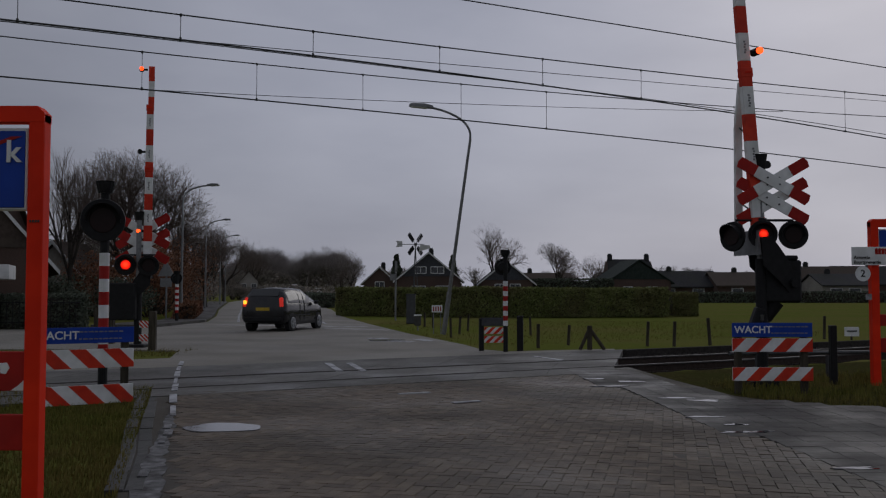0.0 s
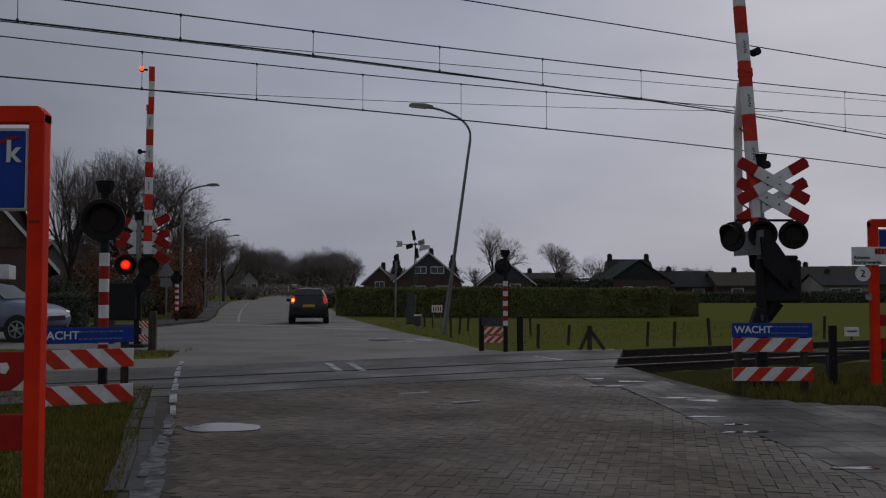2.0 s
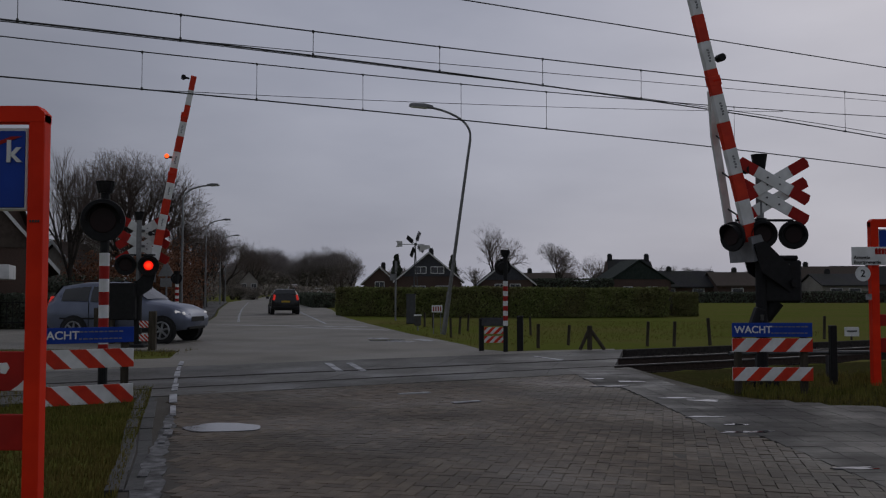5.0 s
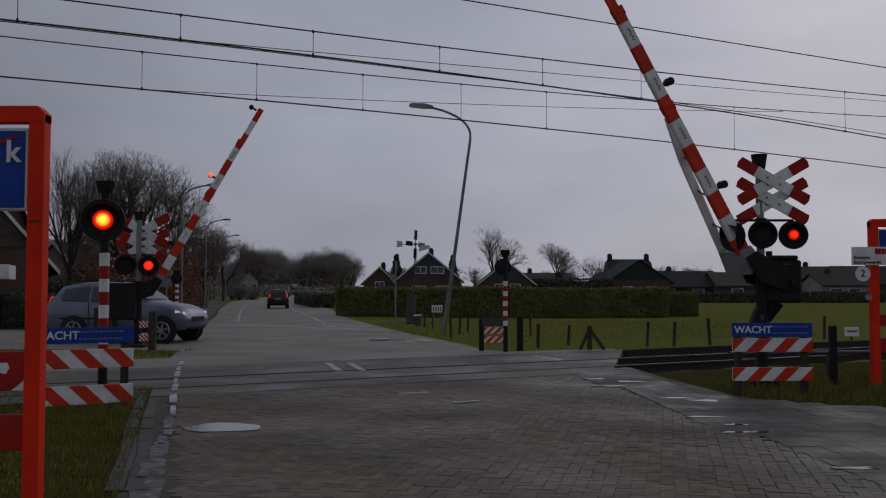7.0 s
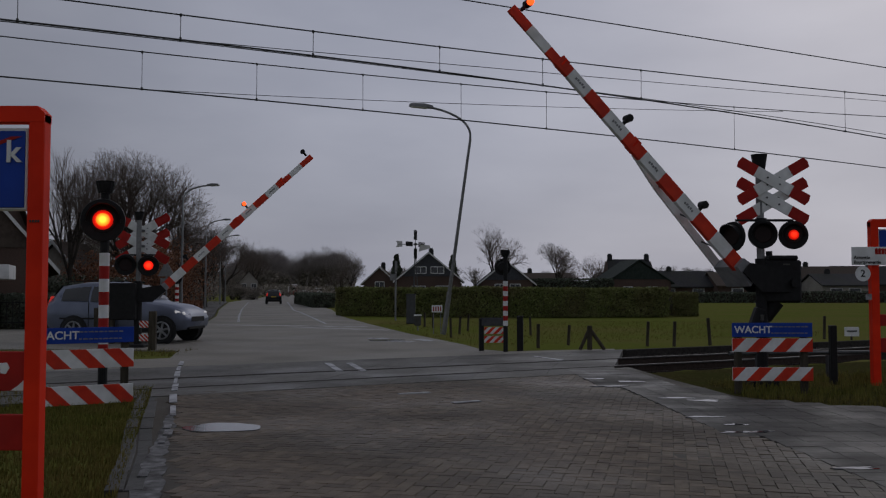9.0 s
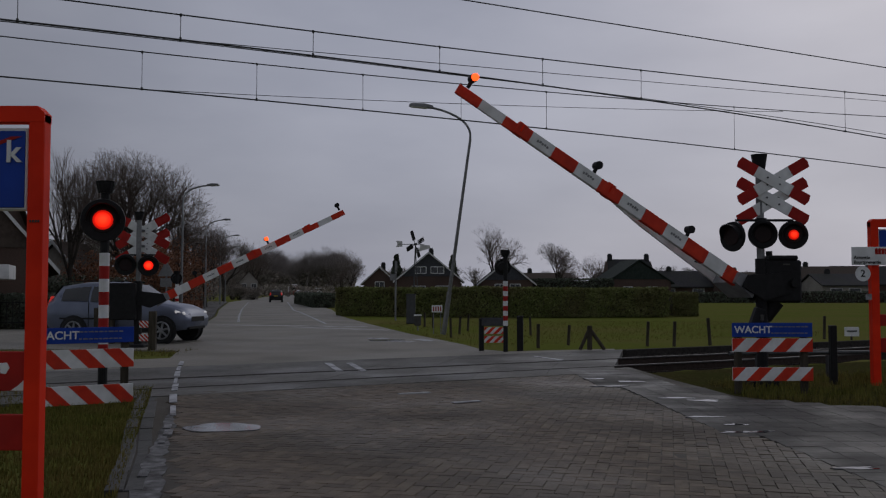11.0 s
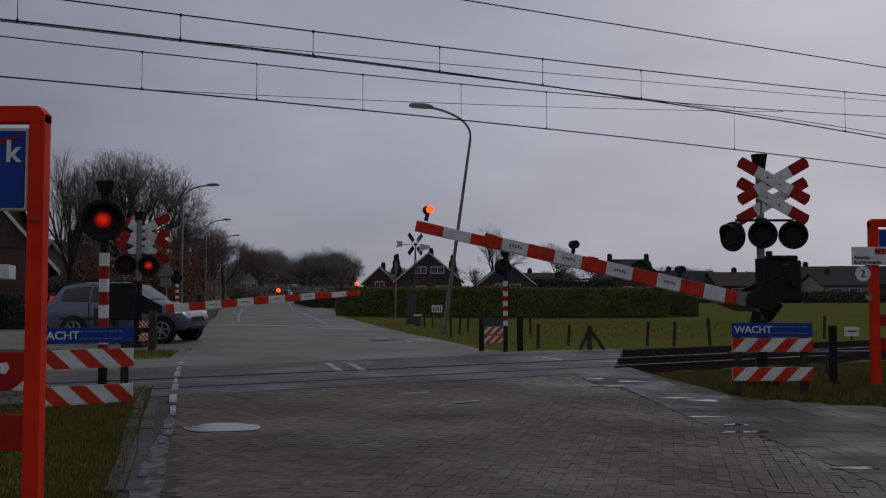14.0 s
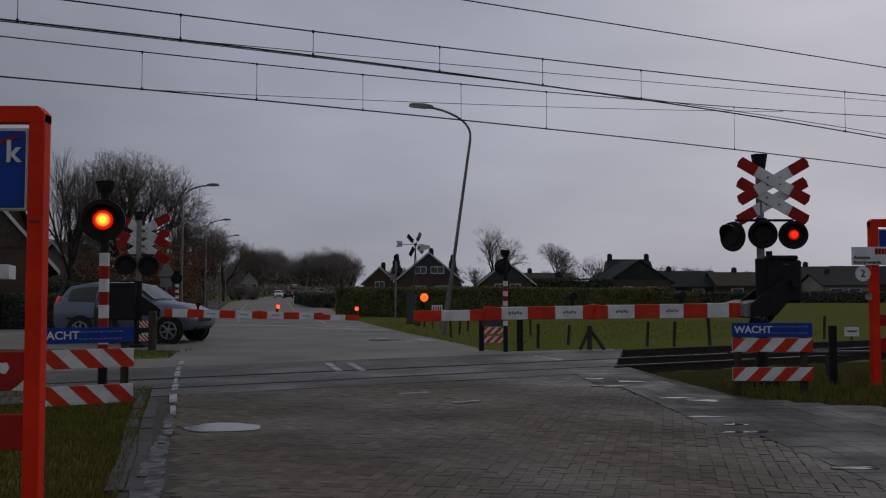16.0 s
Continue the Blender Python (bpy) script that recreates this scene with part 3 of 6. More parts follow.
def words(name, text, size, mat, parent, m, deep=0.004):
    """Raised lettering in the built-in font, as a mesh."""
    cu = bpy.data.curves.new(name, "FONT")
    cu.body, cu.size, cu.extrude, cu.align_x, cu.align_y = text, size, deep, "LEFT", "CENTER"
    cu.offset = size * 0.018
    tmp = bpy.data.objects.new(name, cu)
    me = bpy.data.meshes.new_from_object(tmp)
    bpy.data.objects.remove(tmp)
    me.materials.clear()
    me.materials.append(mat)
    ob = new(name, me)
    ob.parent = parent
    ob.matrix_basis = m @ Matrix.Rotation(radians(90), 4, "X")
    return ob


def hazard_board(name, x, y, turn, w, mirror, wacht, label, zs=((0.24, 0.2), (0.6, 0.2)), legs=True):
    """Two striped boards on short posts, with the blue warning plate above."""
    t = thing(name, pose(x, y, 0, 0, 0, turn), label, "barrier board", "warning boards")
    for z, h in zs:
        bm = bm_()
        box(bm, 0, 0, z, w, 0.025, h, bevel=0.004)
        b = part("board", bm, M_WHITE, t, "white board with slanting red stripes")
        n = 3
        step = w / n
        for k in range(-1, n + 1):
            x0 = -w / 2 + k * step + (step * 0.06 if mirror else step * 0.0)
            lean = h * (1.0 if mirror else -1.0)
            poly = [(x0, h / 2), (x0 + step * 0.5, h / 2), (x0 + step * 0.5 + lean, -h / 2), (x0 + lean, -h / 2)]
            poly = clip_x(poly, -w / 2, w / 2)
            if len(poly) > 2:
                bm = bm_()
                prism(bm, poly, Matrix.Translation((0, -0.0145, z)), 0.004)
                part("stripe", bm, M_BOOMRED, b)
    if legs:
        for s in (-1, 1):
            bm = bm_()
            box(bm, s * (w / 2 - 0.10), 0.06, 0.46, 0.09, 0.09, 1.02, bevel=0.006)
            part("leg", bm, M_WOODPOST, t, "grey wooden leg")
    if wacht:
        bm = bm_()
        box(bm, 0, -0.004, wacht, w * 1.0, 0.02, 0.20, bevel=0.004)
        p = part("plate", bm, M_BLUE, t, "blue warning plate with white writing")
        words("word", "WACHT", 0.142, M_WHITE, p, Matrix.Translation((-w / 2 + (0.02 if mirror else 0.03), -0.0165, wacht)))
        for r, z in enumerate((wacht + 0.045, wacht - 0.045)):
            bm = bm_()
            xx = -w / 2 + 0.55
            for k in range(9):
                ww = (0.05, 0.035, 0.06, 0.04)[(k + r) % 4]
                if xx + ww > w / 2 - 0.03:
                    break
                box(bm, xx + ww / 2, -0.0155, z, ww, 0.004, 0.016)
                xx += ww + 0.014
            part("text_bar", bm, M_GALV, p)
    return t


def clip_x(poly, lo, hi):
    """Cut an outline at two vertical lines."""
    for lim, keep in ((lo, 1), (hi, -1)):
        out = []
        for i in range(len(poly)):
            a, c = poly[i], poly[(i + 1) % len(poly)]
            ia, ic = keep * (a[0] - lim) >= 0, keep * (c[0] - lim) >= 0
            if ia:
                out.append(a)
            if ia != ic:
                f = (lim - a[0]) / (c[0] - a[0])
                out.append((lim, a[1] + f * (c[1] - a[1])))
        poly = out
        if len(poly) < 3:
            return []
    return poly


def town_sign(x, y, turn, width, top, right_post, letter, label, crossed, wp=0.09, panel=(0.14, 0.62), boards=((0.62, 0.22), (0.2, 0.2)), letter_x=0.0, letter_size=0.3):
    """Red portal frame of square tube with a blue place-name panel and red boards below."""
    t = thing("town_sign", pose(x, y, 0, 0, 0, turn), label, "road sign", "town signs")
    side = -1 if right_post else 1
    for k, px in enumerate((0.0, side * width)):
        bm = bm_()
        box(bm, px, 0, top / 2 - 0.02, wp, wp, top - 0.04, bevel=0.006)
        part("post", bm, M_ORANGE, t)
    bm = bm_()
    prism(bm, [(-wp / 2, top - wp), (-wp / 2, top - 0.04), (-wp / 2 + 0.04, top), (width + wp / 2 - 0.04, top), (width + wp / 2, top - 0.04), (width + wp / 2, top - wp)],
          Matrix.Translation((-width if right_post else 0, 0, 0.002)), wp + 0.006)
    part("top_beam", bm, M_ORANGE, t)
    mid = side * width / 2
    zc, zh = top - wp - 0.03 - panel[1] / 2, panel[1]
    bm = bm_()
    box(bm, mid, -0.01, zc, width - wp - 0.01, 0.03, zh, bevel=0.01)
    p = part("panel", bm, M_WHITE, t, "blue place-name panel with white border")
    bm = bm_()
    box(bm, mid, -0.028, zc, width - wp - 0.045, 0.008, zh - 0.035, bevel=0.003)
    part("face", bm, M_BLUE, p)
    words("letter", letter, letter_size, M_WHITE, p, Matrix.Translation((letter_x, -0.036, zc + zh * 0.20)))
    if crossed:
        bm = bm_()
        w2 = width - wp - 0.08
        prism(bm, [(mid - w2 / 2, zc - zh / 2 + 0.04), (mid - w2 / 2 + 0.06, zc - zh / 2 + 0.04), (mid + w2 / 2, zc + zh / 2 - 0.05), (mid + w2 / 2 - 0.06, zc + zh / 2 - 0.05)], Matrix.Translation((0, -0.034, 0)), 0.004)
        part("stripe", bm, M_RED, p, "red diagonal stripe")
    for z, h in boards:
        bm = bm_()
        box(bm, mid, 0.0, z, width - wp - 0.004, 0.03, h, bevel=0.005)
        part("board", bm, M_RED, t, "dull red cross board")
    if crossed:
        bm = bm_()
        prism(bm, [(-0.185, 0.99), (-0.155, 0.985), (-0.135, 1.02), (-0.15, 1.05), (-0.19, 1.045)], Matrix.Translation((0, -0.018, 0)), 0.004)
        prism(bm, [(-0.125, 0.893), (-0.05, 0.893), (-0.05, 0.955), (-0.08, 0.925)], Matrix.Translation((0, -0.018, 0)), 0.004)
        part("patch", bm, M_WHITE, t, "torn white sticker")
    bm = bm_()
    for k in range(4):
        box(bm, -0.022 + 0.015 * k, -wp / 2 - 0.003, zc - zh / 2 - 0.06, 0.010, 0.003, 0.014)
    part("sticker", bm, M_KERB, t)
    return t


def build_signs():
    striped_post(-4.57, 12.2, 0.56, 1.96, 0.062, "black signal post with red and white bands and a red lamp", 2.40, 0.29, "left", 19, top=2.93, bands=8)
    striped_post(1.49, 21.6, 0.62, 1.68, 0.055, "banded signal post with its lamp turned away", 2.02, 0.20, None, 0, True, 2.42, 9)
    striped_post(-12.05, 41.0, 0.45, 1.75, 0.075, "banded signal post beside the side road", 2.02, 0.26, None, 160, True, 2.35, 10)
    hazard_board("hazard_board", 4.68, 12.9, 0, 1.14, False, 0.895, "red and white hazard boards under a blue warning plate", ((0.27, 0.19), (0.68, 0.19)))
    hazard_board("hazard_board", -4.55, 11.495, 30, 1.22, True, 0.886, "striped hazard boards in grass under a blue warning plate", ((0.135, 0.24), (0.59, 0.24)))
    hazard_board("hazard_board", 1.27, 21.9, 0, 0.55, False, None, "small red and white board between dark posts", ((0.28, 0.16), (0.49, 0.16)), legs=False)
    bm = bm_()
    box(bm, 1.24, 21.96, 0.70, 0.66, 0.03, 0.20, bevel=0.01)
    tagged(part("back_board", bm, M_DARKMETAL), "plain dark grey board fixed between two dark posts", "board")
    hazard_board("hazard_board", -7.42, 22.6, 0, 0.30, True, None, "small red and white board beside the far barrier", ((0.28, 0.17), (0.62, 0.17)), legs=False)
    town_sign(-2.29, 5.1, 0, 1.25, 2.49, True, "k", "red portal town sign with blue crossed-out name panel", True, letter_x=-0.175, letter_size=0.175, panel=(0.14, 0.47), boards=((1.0, 0.22), (0.66, 0.20)))
    town_sign(6.62, 13.9, 0, 1.25, 2.55, False, "B", "red portal town sign with blue name panel", False, wp=0.12, letter_x=0.20, letter_size=0.22, panel=(0.14, 0.34), boards=((1.0, 0.18), (0.62, 0.22)))
    t = thing("watch_sign", pose(6.56, 13.78, 0), "white neighbourhood notice plate with a small round number plate", "sign")
    bm = bm_()
    box(bm, 0.0, 0, 1.98, 0.66, 0.012, 0.28, bevel=0.004)
    plate = part("plate", bm, M_WHITE, t)
    words("word", "Attentie", 0.075, M_BLACK, plate, Matrix.Translation((-0.30, -0.008, 1.955)), 0.002)
    words("word", "Buurtpreventie", 0.068, M_BLACK, plate, Matrix.Translation((-0.30, -0.008, 1.885)), 0.002)
    bm = bm_()
    for k in range(5):
        tube(bm, (0.05 + 0.05 * k, -0.008, 2.075), (0.05 + 0.05 * k, -0.003, 2.075), 0.026, n=8)
        box(bm, 0.05 + 0.05 * k, -0.006, 2.035, 0.045, 0.004, 0.06)
    part("emblem", bm, M_RED, plate, "row of plain red shapes")
    bm = bm_()
    tube(bm, (-0.16, 0.008, 1.71), (-0.16, -0.004, 1.71), 0.115, n=24)
    disc = part("disc", bm, M_WHITE, t, "round white plate")
    words("number", "2", 0.15, M_BLACK, disc, Matrix.Translation((-0.20, -0.007, 1.71)), 0.002)
    bm = bm_()
    box(bm, -0.08, 0.0, 1.36, 0.09, 0.01, 0.09)
    part("sticker", bm, M_MARK, t, "small pale yellow sticker")


WIRES = (((16.596, 0.5397, 0.00687), (5.968, 0.0257, 0.00275), (-8.6, -6.4, -4.24, -2.24, -0.06, 1.97, 4.2, 10.24, 13.4, 16.6), (0.0465, 0.0021, 5.66, -4.27, 14.0)),
         ((21.069, 0.5284, 0.00418), (6.348, 0.0273, 0.00216), (-10.3, -6.06, -3.96, -1.8, 0.43, 2.59, 8.37, 17.5), (0.0723, 0.00217, 5.856, -6.0, 10.2)))


def build_wires():
    """Catenaries of both tracks; plan and messenger height as curves over x."""
    def bend(k):
        return lambda x: k[0] + k[1] * x + k[2] * x * x

    def span(name, plan, height, r, label, x0=-26, x1=30):
        bm = bm_()
        n = 60
        wire(bm, [(x, plan(x), height(x)) for x in (x0 + (x1 - x0) * i / n for i in range(n + 1))], r)
        tagged(part(name, bm, M_WIRE), label, "overhead wire", "overhead wires")

    def flat(z):
        return lambda x: z

    for plan_k, mess_k, xs, (b1, b2, b0, from_x, to_x) in WIRES:
        plan, mess = bend(plan_k), bend(mess_k)
        span("contact_wire", plan, flat(5.5), 0.016, "dark contact wire over the track")
        span("messenger_wire", plan, mess, 0.013, "sagging dark messenger wire over the track")
        span("auxiliary_wire", plan, lambda x: b0 + b1 * x + b2 * x * x, 0.007, "thin wire climbing from contact wire to messenger", from_x, to_x)
        for x in xs:
            y, z = plan(x), mess(x)
            bm = bm_()
            tube(bm, (x, y, 5.48), (x, y, z + 0.01), 0.006, n=5)
            tube(bm, (x, y, 5.48), (x, y, 5.54), 0.020, n=6)
            tube(bm, (x, y, z - 0.03), (x, y, z + 0.02), 0.020, n=6)
            tagged(part("dropper", bm, M_WIRE), "thin dropper between messenger and contact wire", "dropper", "droppers")
    plan = bend(WIRES[0][0])
    span("contact_wire", lambda x: plan(x) + 0.35, lambda x: 5.56 + 0.012 * max(0, x), 0.009, "second contact wire over the track")
    a, d = Vector((0.42, 18.56, 7.5)), Vector((11.6, 5.72, 0)).normalized()
    bm = bm_()
    wire(bm, [a + d * (-20 + 1.5 * i) for i in range(41)], 0.014)
    tagged(part("feeder_wire", bm, M_WIRE), "single dark feeder wire high over the track", "overhead wire", "overhead wires")


def street_lamp(base, lean, pole_top, arm_end, head_len, label, r=0.06):
    """Tapered pole, bowed arm and flat lamp head. Points in world metres relative to the base."""
    t = thing("street_lamp", Matrix.Translation(base), label, "street lamp", "street lamps")
    bm = bm_()
    top = Vector(pole_top)
    tube(bm, (0, 0, 0), top * 0.2, r * 1.35, r * 1.3, n=12)
    tube(bm, top * 0.2, top * 0.93, r, r * 0.7, n=12)
    part("pole", bm, M_GALV, t)
    bm = bm_()
    end = Vector(arm_end)
    p0, pts = top * 0.93, []
    ctrl = top * 1.035
    for i in range(9):
        f = i / 8
        pts.append(p0 * (1 - f) ** 2 + ctrl * 2 * f * (1 - f) + end * f ** 2)
    for p, q in zip(pts, pts[1:]):
        tube(bm, p, q, r * 0.62, n=9)
    part("arm", bm, M_GALV, t)
    d = (end - pts[-3]).normalized()
    d = Vector((d.x, d.y, d.z * 0.3)).normalized()
    m = Matrix.Translation(end + d * head_len * 0.42) @ d.to_track_quat("X", "Z").to_matrix().to_4x4()
    bm = bm_()
    prism(bm, [(-head_len / 2, -0.03), (-head_len / 2, 0.05), (-0.1, 0.09), (head_len / 2 - 0.05, 0.06), (head_len / 2, 0.0), (head_len / 2, -0.03)], Matrix(), 0.24)
    h = part("head", bm, M_GALV, t, "flat grey lamp head")
    h.matrix_basis = m
    bm = bm_()
    box(bm, 0.06, 0, -0.045, head_len * 0.7, 0.19, 0.03, bevel=0.008)
    part("glass", bm, M_WHITE, h, "milky lamp glass")


def build_lamps():
    street_lamp((0.02, 30.3, 0), 0, (0.95, -0.6, 6.95), (-0.42, -0.7, 7.5), 0.78, "leaning grey street lamp with a bowed arm", 0.062)
    for x, y in ((-13.6, 47), (-18.4, 70), (-22.2, 90), (-27.2, 113)):
        street_lamp((x, y, 0), 0, (0.05, 0, 6.6), (1.35, 0, 6.95), 0.62, "grey street lamp with an arm over the road", 0.07)


def fence_post(x, y, h, w, mat=None, lean=0.0):
    bm = bm_()
    box(bm, 0, 0, h / 2, w, w, h, bevel=0.008)
    ob = part("fence_post", bm, mat or M_WOODPOST)
    ob.matrix_basis = pose(x, y, -0.02, 0, lean, random.uniform(-10, 10))
    return tagged(ob, "weathered wooden fence post at the edge of the meadow", "fence post", "fence posts")


def build_fences():
    for x, y, h in ((2.44, 23.3, 0.62), (3.38, 24.5, 0.55), (5.40, 24.0, 0.66), (6.11, 24.0, 0.66), (7.21, 24.5, 0.74), (9.4, 26.2, 0.7), (11.6, 27.6, 0.7), (13.6, 28.6, 0.7), (2.9, 30, 0.6), (0.9, 33, 0.6), (-0.4, 36, 0.6), (0.55, 30.6, 0.6), (-0.75, 37, 0.6), (0.25, 28.6, 0.62)):
        fence_post(x, y, h, 0.075, lean=random.uniform(-4, 4))
    t = thing("braced_post", pose(3.62, 22.4, 0), "braced wooden end post of the meadow fence", "fence post")
    bm = bm_()
    box(bm, 0, 0, 0.29, 0.11, 0.11, 0.6, bevel=0.008)
    part("post", bm, M_WOODPOST, t)
    for s, d in ((1, 0.36), (-1, 0.24)):
        bm = bm_()
        tube(bm, (0, 0, 0.52), (s * d, -0.02, 0.0), 0.045, n=8)
        part("brace", bm, M_WOODPOST, t)
    for x, y, h, w in ((0.93, 22.0, 0.80, 0.11), (1.87, 22.0, 0.86, 0.15), (6.10, 14.2, 0.93, 0.10)):
        ob = fence_post(x, y, h, w, M_BLACK)
        tagged(ob, "dark square post beside the crossing", "post", "dark posts")
    for x, y, h in ((-9.6, 25.2, 1.0), (-9.15, 25.0, 1.0), (-7.14, 22.3, 0.97)):
        tagged(fence_post(x, y, h, 0.17), "thick wooden post beside the crossing", "post", "wooden posts")
    # small signs and cabinets
    t = thing("white_sign", pose(12.35, 27.4, 0), "small white sign on a short stake in the track verge", "sign")
    bm = bm_()
    box(bm, 0, 0, 0.22, 0.44, 0.02, 0.28, bevel=0.02)
    pl = part("plate", bm, M_WHITE, t)
    bm = bm_()
    for k in range(5):
        box(bm, -0.12 + 0.06 * k, -0.012, 0.23, 0.045, 0.004, 0.05)
    part("text_bar", bm, M_BLACK, pl)
    bm = bm_()
    box(bm, 0, 0.03, 0.05, 0.05, 0.03, 0.3)
    part("stake", bm, M_WOODPOST, t)
    bm = bm_()
    box(bm, 0, 0, 0.62, 0.40, 0.35, 1.30, bevel=0.02)
    box(bm, 0, 0, 1.29, 0.44, 0.39, 0.05, bevel=0.01)
    c = part("cable_cabinet", bm, M_DARKMETAL)
    c.matrix_basis = pose(-1.45, 40.9, 0)
    tagged(c, "grey metal cable cabinet in the verge", "cabinet")
    t = thing("waste_bin", pose(-0.92, 33.0, 0), "small pale litter bin on a stub post", "bin")
    bm = bm_()
    box(bm, 0, 0, 0.36, 0.24, 0.22, 0.36, bevel=0.03)
    part("body", bm, M_KERB, t)
    bm = bm_()
    box(bm, 0, 0, 0.56, 0.28, 0.26, 0.05, bevel=0.01)
    part("lid", bm, M_WHITE, t)
    bm = bm_()
    tube(bm, (0, 0, 0), (0, 0, 0.2), 0.03, n=8)
    part("stub", bm, M_GALV, t)
    t = thing("plate_sign", pose(-0.2, 30.6, 0), "small white plate with red bars on two stakes", "sign")
    bm = bm_()
    box(bm, 0, 0, 0.84, 0.36, 0.02, 0.24, bevel=0.006)
    pl = part("plate", bm, M_WHITE, t)
    bm = bm_()
    for k in range(4):
        box(bm, -0.12 + 0.08 * k, -0.012, 0.84, 0.035, 0.005, 0.16)
    part("bar", bm, M_RED, pl)
    for s in (-0.12, 0.12):
        bm = bm_()
        tube(bm, (s, 0.02, 0), (s, 0.02, 0.8), 0.016, n=6)
        part("stake", bm, M_GALV, t)
    t = thing("sign_pole", pose(-2.3, 43.9, 0), "tall grey pole with back of a small sign", "sign pole")
    bm = bm_()
    tube(bm, (0, 0, 0), (0, 0, 2.9), 0.045, n=8)
    part("pole", bm, M_GALV, t)
    bm = bm_()
    box(bm, 0.02, -0.05, 2.66, 0.13, 0.03, 0.42, bevel=0.01)
    box(bm, -0.15, -0.05, 2.1, 0.24, 0.02, 0.30, bevel=0.01)
    part("plate", bm, M_GALV, t)
    t = thing("sign_pole", pose(-13.3, 43.5, 0), "grey pole with triangular sign seen from behind", "sign pole")
    bm = bm_()
    tube(bm, (0, 0, 0), (0, 0, 2.9), 0.045, n=8)
    part("pole", bm, M_GALV, t)
    bm = bm_()
    prism(bm, [(-0.42, 2.15), (0.42, 2.15), (0, 2.9)], Matrix.Translation((0, -0.06, 0)), 0.02)
    box(bm, 0, -0.06, 1.85, 0.55, 0.02, 0.42)
    part("plate", bm, M_GALV, t)
    # guard rail beside the track
    bm = bm_()
    tube(bm, (4.7, 14.9, 0.42), (7.6, 15.6, 0.40), 0.035, n=8)
    for x in (5.2, 6.5):
        tube(bm, (x, 15.05 + 0.24 * (x - 5.2), 0), (x, 15.05 + 0.24 * (x - 5.2), 0.42), 0.03, n=8)
    r = part("low_rail", bm, M_DARKMETAL)
    tagged(r, "low grey pipe rail beside the track", "rail")


# ---- plants ----
M_BRUSH = material("winter_brush", (0.189, 0.166, 0.146), (0.356, 0.306, 0.268), 0.95, 1.5, 4, 0, piece=0.45, stain=(0.059, 0.072, 0.044), stain_scale=0.2, stain_amount=0.6, spec=0.1)
# thicket colour lifted above real foliage: distance haze is painted into it
M_THICKET = material("hazed_thicket", (0.185, 0.162, 0.140), (0.350, 0.300, 0.262), 0.95, 0.9, 4, 0, piece=0.35, stain=(0.130, 0.138, 0.098), stain_scale=0.2, stain_amount=0.6, spec=0.05)
M_BARK = material("winter_bark", (0.030, 0.025, 0.021), (0.065, 0.055, 0.047), 0.9, 9, 6, 0.4, 30, spec=0.2)
M_TWIG = material("bare_twigs", (0.095, 0.077, 0.068), (0.170, 0.138, 0.122), 0.9, 3, 3, 0, spec=0.15)
# paler than the near twigs, with haze put into the colour
M_FARTWIG = material("hazed_bare_woods", (0.180, 0.160, 0.152), (0.310, 0.276, 0.262), 0.95, 0.4, 3, 0, spec=0.1)
M_BEECH = material("beech_leaves_russet", (0.215, 0.098, 0.058), (0.325, 0.155, 0.094), 0.9, 1.2, 4, 0, piece=0.25, stain=(0.035, 0.03, 0.018), stain_scale=0.3, stain_amount=0.7, spec=0.2)
M_FIR = material("conifer_needles", (0.064, 0.078, 0.058), (0.135, 0.150, 0.110), 0.85, 2, 4, 0, piece=0.4, spec=0.2)


class Raw:
    """Vertices and faces gathered as plain lists."""

    def __init__(self):
        self.v, self.f = [], []

    def bar(self, p, q, r0, r1, n):
        d = q - p
        if d.length < 1e-6:
            return
        a = d.orthogonal().normalized()
        b = d.normalized().cross(a)
        i0 = len(self.v)
        for c, r in ((p, r0), (q, r1)):
            for k in range(n):
                t = 2 * math.pi * k / n
                self.v.append(tuple(c + a * (r * math.cos(t)) + b * (r * math.sin(t))))
        for k in range(n):
            self.f.append((i0 + k, i0 + (k + 1) % n, i0 + n + (k + 1) % n, i0 + n + k))

    def leaf(self, c, size, rng):
        u = Vector((rng.gauss(0, 1), rng.gauss(0, 1), rng.gauss(0, 1))).normalized()
        w = u.orthogonal().normalized()
        h = u.cross(w)
        i0 = len(self.v)
        s = size * rng.uniform(0.6, 1.3)
        for x, y in ((-0.5, 0), (0, -0.32), (0.5, 0), (0, 0.32)):
            self.v.append(tuple(c + w * (x * s) + h * (y * s) + u * (0.12 * s if x == 0 else 0)))
        self.f.append((i0, i0 + 1, i0 + 2, i0 + 3))

    def part(self, name, mat, parent=None, label="", smooth=False):
        me = bpy.data.meshes.new(name)
        me.from_pydata(self.v, [], self.f)
        me.materials.append(mat)
        if smooth:
            for p in me.polygons:
                p.use_smooth = True
        ob = new(name, me)
        ob.parent = parent
        return tagged(ob, label)


